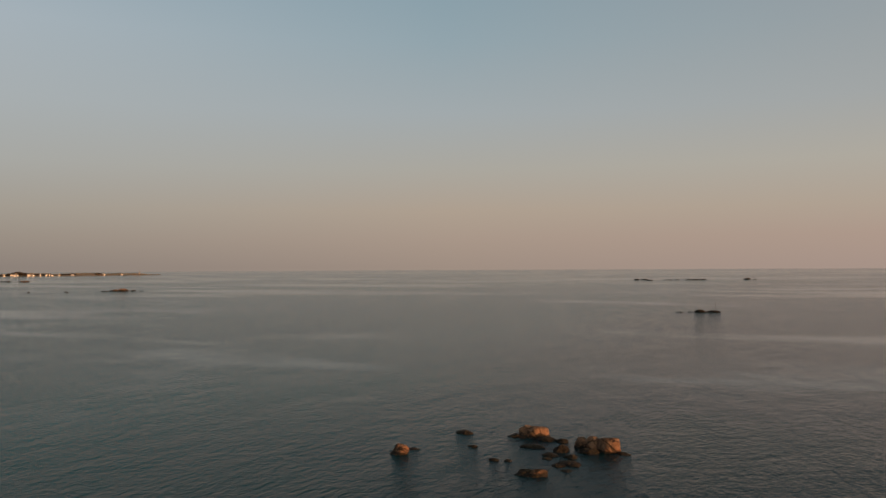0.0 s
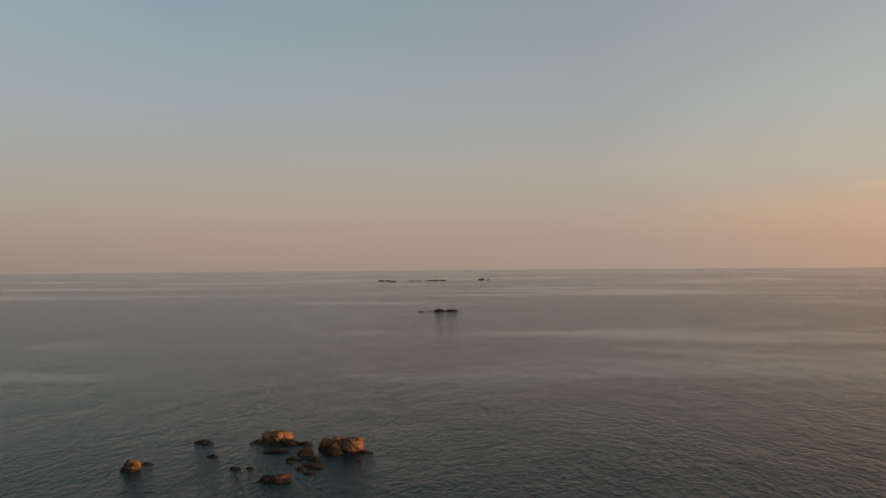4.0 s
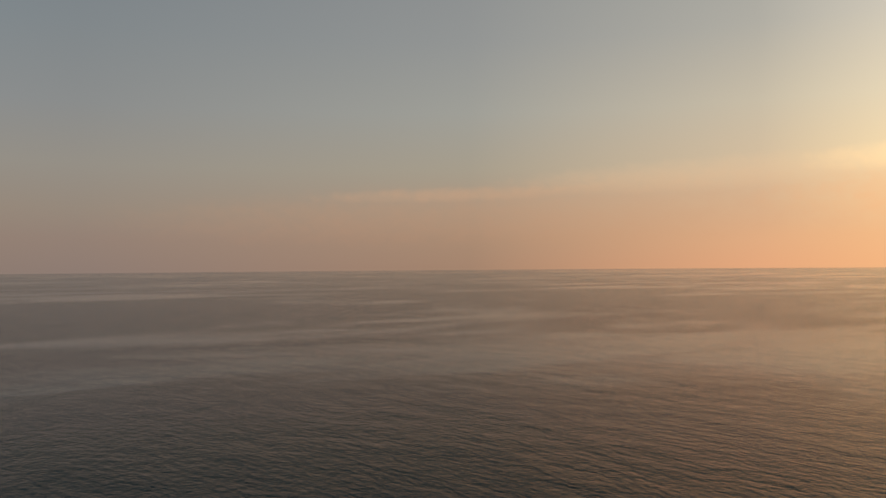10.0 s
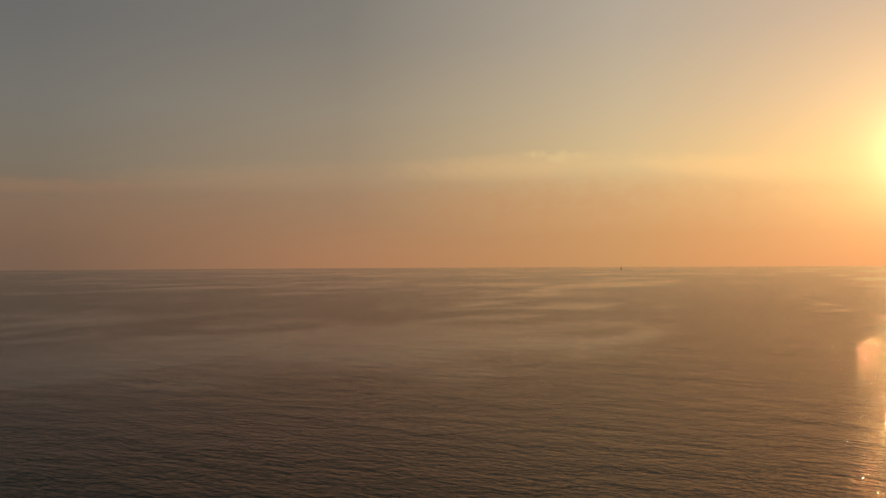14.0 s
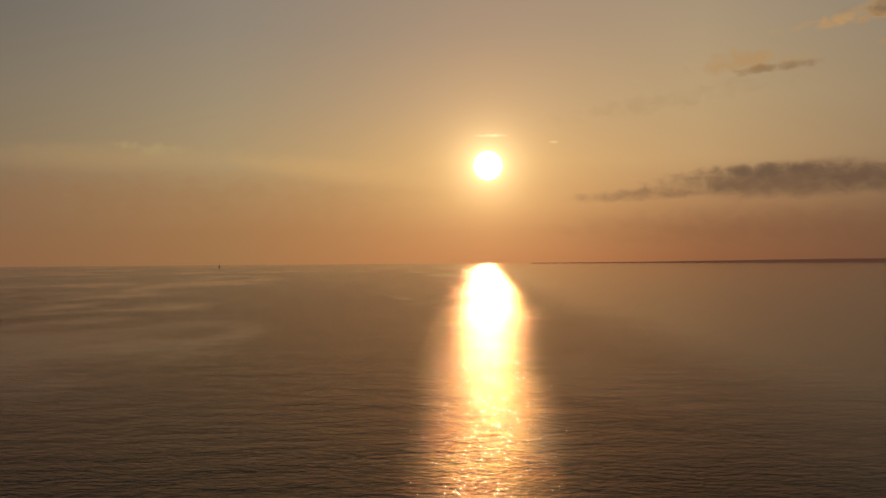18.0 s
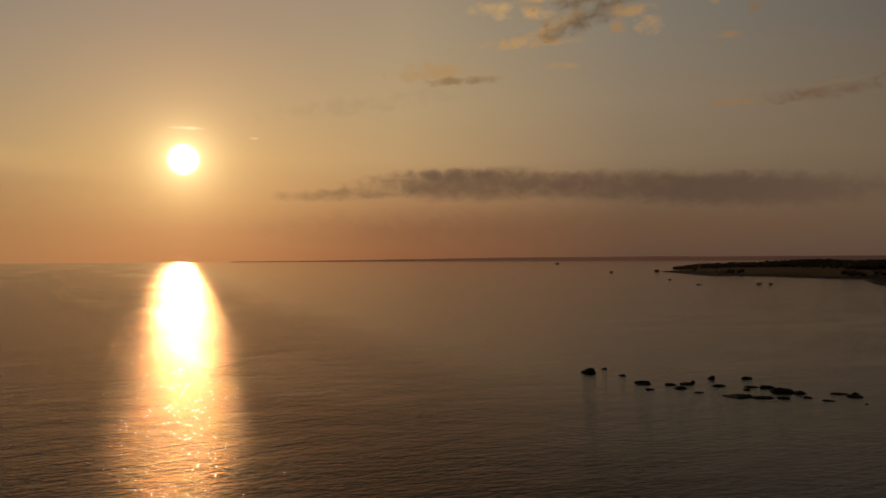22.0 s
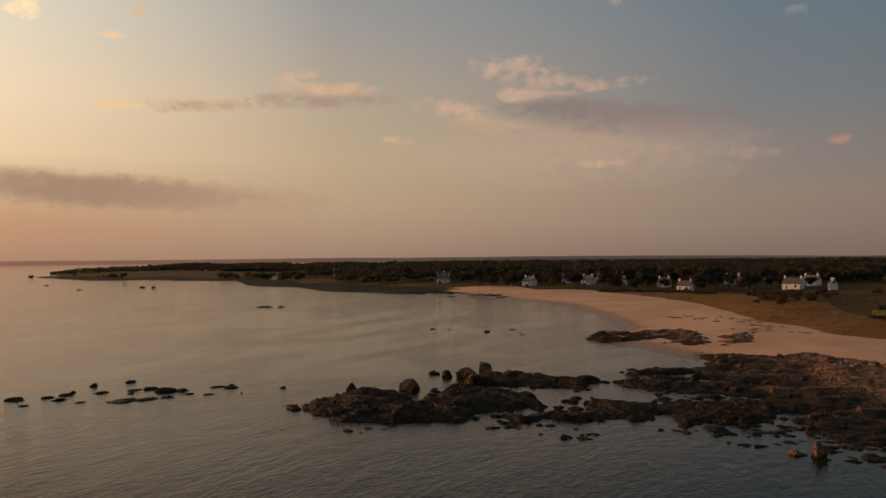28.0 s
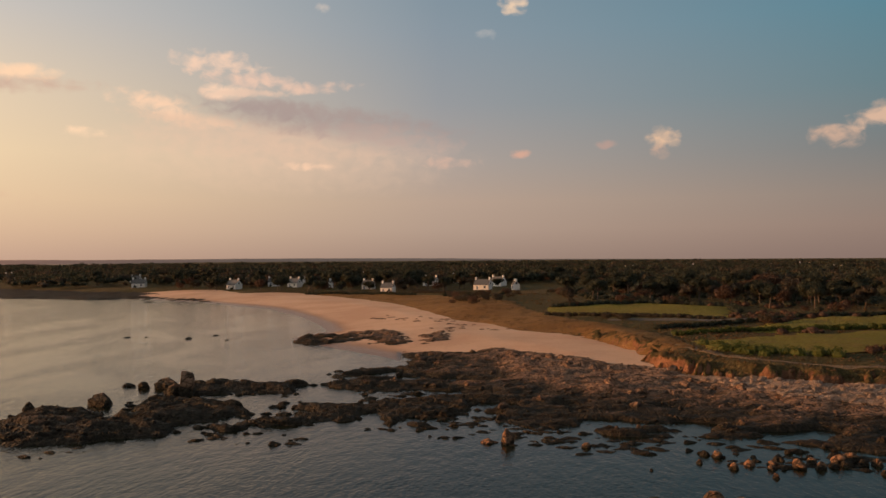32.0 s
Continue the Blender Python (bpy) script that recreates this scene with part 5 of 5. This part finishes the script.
scrub(M_HEATH, 1500, "low dry scrub and heather over the dunes", 101, (165, 420, -130, 90), 0.47, 420, (0.4, 0.5, 0.7, 1.0))
scrub(M_HEATH, 1000, "tufts of dry grass on the earth bank", 104, (136, 240, -70, 6), 0.3, 250, (0.3, 0.4, 0.6), 0.6)
scrub(M_BARE, 260, "reddish brambles round the pastures", 102, (200, 330, -150, -60), 0.52, 330, (1.4, 2.0, 3.0))
scrub(M_LEAF, 800, "dark undergrowth below the trees", 103, (285, 480, -190, -22), 0.5, 480, (2.0, 3.0, 4.0))

# far woods, one mass of crowns
r2 = random.Random(77)
for mat, many, label, seed in ((M_LEAF, 9500, "dark woods and hedges running inland", 5), (M_LEAF_B, 3600, "brown copses between far fields inland", 6)):
    crowns, fv, ff = [], [], []
    for k in range(many):
        a, r = r2.uniform(36.5, 52) if k % 4 == 0 else r2.uniform(44, 124), 530 * 5.0 ** r2.random()
        x, y = r * math.sin(radians(a)), r * math.cos(radians(a))
        if land_by(x, y) < (0.5 if a < 52 else 4) or fbm(np.array([x / 160]), np.array([y / 160]), 2, 44)[0] < 0.4 or (r < 760 and any(math.hypot(x - h[0], y - h[1]) < 14 or (0 < h[0] - x < 50 and abs(y - h[1] * x / h[0]) < 9) for h in HOUSES[:20])):
            continue
        z = float(land_height(np.array([x]), np.array([y]))[0])
        tall = float(fbm(np.array([x / 60]), np.array([y / 60]), 2, 45)[0])
        hi = (1.8 + 9.5 * tall) * r2.uniform(0.8, 1.25)
        hi *= 0.4 + 0.6 * min(1.0, max(0.0, (a - 40.0) / 5.0))
        wd = r2.uniform(3.2, 6.0) * (1 + r / 1300)
        for _ in range(2):
            crowns.append((x + r2.gauss(0, 0.4) * wd, y + r2.gauss(0, 0.6) * wd, z + hi * r2.uniform(0.5, 0.68), min(wd * r2.uniform(0.45, 0.75), hi * 0.8)))
    lumps(r2, crowns, fv, ff, 0.6, 0.6)
    v, f = sprays_over(seed, crowns, 40, 0.16, 0.62)
    n = len(fv)
    tagged(mesh_object("far_woods", fv + v, ff + [[i + n for i in q] for q in f], mat), label, "woods", kind="stuff")


# ---- houses ----
def box(bm, x0, x1, y0, y1, z0, z1):
    vs = [bm.verts.new(p) for p in ((x0, y0, z0), (x1, y0, z0), (x1, y1, z0), (x0, y1, z0), (x0, y0, z1), (x1, y0, z1), (x1, y1, z1), (x0, y1, z1))]
    for f in ((0, 3, 2, 1), (4, 5, 6, 7), (0, 1, 5, 4), (1, 2, 6, 5), (2, 3, 7, 6), (3, 0, 4, 7)):
        bm.faces.new([vs[i] for i in f])


def box_part(name, mat, parent, dims, label=""):
    bm = bmesh.new()
    box(bm, *dims)
    return part(name, bm, mat, parent, label)


def house(x, y, long_, deep, turn, label):
    ob = tagged(new("house"), label, "house", "village houses")
    eaves, ridge = 3.1, 3.1 + deep * 0.52
    hx, hy = long_ / 2, deep / 2
    bm = bmesh.new()
    vs = [bm.verts.new(p) for p in ((-hx, -hy, -1.5), (hx, -hy, -1.5), (hx, hy, -1.5), (-hx, hy, -1.5), (-hx, -hy, eaves), (hx, -hy, eaves), (hx, hy, eaves), (-hx, hy, eaves), (-hx, 0, ridge), (hx, 0, ridge))]
    for f in ((0, 1, 5, 4), (2, 3, 7, 6), (1, 2, 6, 9, 5), (3, 0, 4, 8, 7), (0, 3, 2, 1)):
        bm.faces.new([vs[i] for i in f])
    part("wall", bm, M_WALL, ob)
    for s in (-1, 1):
        bm = bmesh.new()
        o, rise = 0.35, (ridge - eaves) / hy
        low, thick = eaves - o * rise, 0.22
        ps = [(-hx - 0.05, s * (hy + o), low), (hx + 0.05, s * (hy + o), low), (hx + 0.05, 0, ridge), (-hx - 0.05, 0, ridge)]
        vs = [bm.verts.new(p) for p in ps] + [bm.verts.new((p[0], p[1], p[2] + thick)) for p in ps]
        for f in ((0, 1, 2, 3), (7, 6, 5, 4), (0, 4, 5, 1), (1, 5, 6, 2), (2, 6, 7, 3), (3, 7, 4, 0)):
            bm.faces.new([vs[i] for i in f])
        bmesh.ops.recalc_face_normals(bm, faces=bm.faces[:])
        part("roof_slope", bm, M_SLATE, ob, "steep grey slate slope")
    for s in (-1, 1):
        box_part("chimney", M_WALL, ob, (s * (hx - 0.45) - 0.42, s * (hx - 0.45) + 0.42, -0.5, 0.5, ridge - 0.7, ridge + 1.3))
    n = max(2, int(long_ / 3.4))
    for s in (-1, 1):
        for k in range(n):
            cx = -hx + (k + 0.5) * long_ / n
            if k == n // 2:
                box_part("door", M_TRIM, ob, (cx - 0.5, cx + 0.5, s * hy - 0.05, s * hy + 0.05, 0.0, 2.1), "blue painted door")
            else:
                w = box_part("window", M_TRIM, ob, (cx - 0.62, cx + 0.62, s * hy - 0.05, s * hy + 0.05, 0.85, 2.25))
                box_part("pane", M_GLASS, w, (cx - 0.52, cx + 0.52, s * hy - 0.07, s * hy + 0.07, 0.95, 2.15))
        if long_ > 10:
            for k in range(2):
                cx = -hx + (k + 0.5) * long_ / 2
                bm = bmesh.new()
                zb = eaves + 0.5
                box(bm, cx - 0.75, cx + 0.75, s * hy * 0.28 if s > 0 else -hy * 0.86, hy * 0.86 if s > 0 else s * hy * 0.28, zb, zb + 1.5)
                d = part("dormer", bm, M_WALL, ob)
                box_part("pane", M_GLASS, d, (cx - 0.5, cx + 0.5, s * hy * 0.86 - 0.03, s * hy * 0.86 + 0.03, zb + 0.3, zb + 1.35))
    for s in (-1, 1):
        box_part("window", M_GLASS, ob, (s * hx - 0.05, s * hx + 0.05, -0.5, 0.5, eaves + 0.2, eaves + 1.4), "small gable window")
    ob.matrix_world = pose(x, y, ground_at(x, y) + 0.1, 0, 0, turn)
    return ob


for x, y, long_, deep, turn in HOUSES:
    house(x, y, long_ * 0.82, deep * 0.8, turn, "white rendered cottage with a steep slate roof" if long_ > 8 else "small white gabled outbuilding among trees")

# ---- fields and path ----
def draped(name, outline, mat, lift, label, category, cell=3.0):
    """A sheet that follows the ground inside an outline."""
    p = np.array(outline)
    xs, ys = np.arange(p[:, 0].min(), p[:, 0].max() + cell, cell), np.arange(p[:, 1].min(), p[:, 1].max() + cell, cell)
    gx, gy = np.meshgrid(xs, ys, indexing="ij")
    ins = inside_by(outline, gx.ravel(), gy.ravel()).reshape(gx.shape)
    gz = land_height(gx.ravel(), gy.ravel()).reshape(gx.shape) + np.where(ins > -cell * 0.7, lift, -0.8)
    idn = np.arange(gx.size).reshape(gx.shape)
    ok = ins > -cell * 1.6
    faces = [(int(idn[i, j]), int(idn[i + 1, j]), int(idn[i + 1, j + 1]), int(idn[i, j + 1])) for i in range(len(xs) - 1) for j in range(len(ys) - 1) if ok[i, j] and ok[i + 1, j + 1]]
    return tagged(mesh_object(name, np.stack([gx.ravel(), gy.ravel(), gz.ravel()], 1).tolist(), faces, mat, smooth=True), label, category, kind="structure")


for f in FIELDS:
    draped("ground_field", f, M_FIELD, 0.25, "smooth green pasture bounded by hedges", "field")
draped("ground_dune", [(371, 66), (325, 45), (283, 30), (268, 18), (241, 6), (231, -8), (214, -17), (190, -25), (172, -23), (176, -33), (200, -34), (225, -27), (262, -12), (300, 2), (345, 8), (400, 32), (440, 70), (470, 118), (478, 148), (420, 103)], M_DUNE, 0.15,
       "dry orange-brown dune grass above the beach", "dune", 2.0)

draped("ground_path", [(187, -32), (170, -35), (158, -42), (150, -54), (146, -80), (144.6, -80), (148.4, -54), (156.6, -41), (169.2, -33.6), (186.6, -30.8)], M_PATH, 0.12, "narrow trodden path along the cliff top", "path", 0.8)

draped("road", [(254, -24), (247, -46), (241, -76), (238.4, -76), (244.4, -46), (251.6, -24)], M_LANE, 0.3, "narrow grey lane between the pastures", "lane", 0.9)

# ---- the distant coast ----
def coast_line(a):
    return min(1.0, 0.15 + (-132.9 - a) / 2.5) * (5 + 9 * max(0.0, float(fbm(np.array([a * 1.4]), np.array([3.3]), 3, 6)[0]) - 0.3))


far_ridge("ground_coast", -149, -132.9, 2750, coast_line, 90, M_PATH, "low distant coast with dry fields", "coast")
for a, q in ((-142.35, 0), (-141.9, 1), (-141.75, 0), (-141.6, 0), (-140.95, 1), (-140.7, 0), (-140.3, 0), (-139.95, 0), (-139.75, 1), (-139.6, 0), (-139.2, 0), (-138.4, 1), (-136.5, 0), (-135.4, 0), (-143.0, 1), (-143.6, 0)):
    p = bearing(a, 0, 2655)
    house(p.x, p.y, 9 if q else 5.5, 3.4, 135 + 35 * q + 60 * math.sin(a * 7), "white house on the distant low coast").location.z = 1.6 + 0.6 * q
cv, cf = [], []
for k in range(60):
    a = r2.choice((r2.gauss(-141.6, 0.3), r2.uniform(-147, -136)))
    p, hi, wd = bearing(a, 0, 2690), r2.uniform(2, 4) + 7 * math.exp(-((a + 141.6) / 0.35) ** 2), r2.uniform(14, 26)
    lobes = [(p.x, p.y, 4 + hi * 0.4, wd * 0.5)]
    v, f = leaf_cards(r2, lobes, 40, wd * 0.08, hi / wd)
    lumps(r2, lobes, v, f, 0.9, hi / wd)
    n = len(cv)
    cv += v
    cf += [tuple(i + n for i in q) for q in f]
tagged(mesh_object("far_woods", cv, cf, M_LEAF_B), "brown trees among the houses of the distant coast", "woods", kind="stuff")


def lathe(profile, sides=16):
    bm = bmesh.new()
    rows_ = [[bm.verts.new((r * math.cos(k * math.tau / sides), r * math.sin(k * math.tau / sides), z)) for k in range(sides)] for r, z in profile]
    for a, b in zip(rows_, rows_[1:]):
        for k in range(sides):
            bm.faces.new((a[k], a[(k + 1) % sides], b[(k + 1) % sides], b[k]))
    bm.faces.new(rows_[-1])
    return bm


tower = tagged(new("lighthouse"), "small pale lighthouse on the distant point", "lighthouse")
part("tower", lathe([(4, 0), (3.2, 9), (2.6, 14), (3.4, 14.2), (3.4, 15)]), M_STONE, tower)
part("lantern", lathe([(1.8, 15), (1.8, 17.5), (2.2, 17.6), (0.3, 19.5)]), M_STONE, tower)
tower.matrix_world = pose(*bearing(-134.3, 0, 2650).xy, 4.0) @ Matrix.Scale(0.55, 4)

# ---- beacons, boats ----
for x, y, z, h in ((-435.2, -31.6, 0.7, 4.2), (-1378, -40, 0.2, 6.0)):
    beacon = tagged(new("beacon"), "thin iron beacon pole on the reef", "beacon", "beacons")
    part("pole", lathe([(0.09, 0), (0.06, h)], 8), M_IRON, beacon)
    part("topmark", lathe([(0.05, h), (0.22, h + 0.1), (0.05, h + 0.6)], 8), M_IRON, beacon)
    beacon.matrix_world = pose(x, y, z - 0.3)


def hull_mesh(long_, wide, deep):
    bm = bmesh.new()
    rows_ = []
    for k in range(9):
        t = k / 8
        half = wide / 2 * math.sin(math.pi * min(1, 0.35 + 0.65 * (1 - t) + 0.0)) ** 0.6 if k < 8 else 0.04
        sheer = deep * (0.75 + 0.35 * t * t)
        x = (t - 0.5) * long_
        rows_.append([bm.verts.new(p) for p in ((x, -half, sheer), (x, -half * 0.8, 0.1), (x, 0, -0.35), (x, half * 0.8, 0.1), (x, half, sheer))])
    for a, b in zip(rows_, rows_[1:]):
        for k in range(4):
            bm.faces.new((a[k], b[k], b[k + 1], a[k + 1]))
        bm.faces.new((a[4], b[4], b[0], a[0]))
    bm.faces.new(rows_[0])
    bmesh.ops.recalc_face_normals(bm, faces=bm.faces[:])
    return bm


yacht = tagged(new("sailing_boat"), "dark sailing boat far out under the evening sky", "boat")
part("hull", hull_mesh(11, 3.4, 1.5), M_HULL, yacht)
box_part("cabin", M_HULL, yacht, (-2.5, 2, -1.0, 1.0, 1.1, 1.9))
part("mast", lathe([(0.14, 1.2), (0.09, 17)], 8), M_IRON, yacht)
bm = bmesh.new()
bm.faces.new([bm.verts.new(p) for p in ((0.2, 0.05, 2.5), (0.2, 0.05, 16.5), (-1.6, 0.5, 9), (-4.4, 0.9, 2.5))])
bmesh.ops.solidify(bm, geom=bm.faces[:], thickness=0.05)
part("mainsail", bm, M_SAIL, yacht)
yacht.matrix_world = pose(-918, 2950, 0, 0, 0, 70)
motor = tagged(new("fishing_boat"), "small dark fishing boat on the bay", "boat")
part("hull", hull_mesh(15, 4.6, 2.2), M_SAIL, motor)
box_part("wheelhouse", M_STONE, motor, (0.5, 3.8, -1.3, 1.3, 1.9, 4.3))
part("mast", lathe([(0.12, 4.2), (0.06, 7)], 8), M_IRON, motor)
motor.matrix_world = pose(1173, 2171, 0, 0, 0, -20)
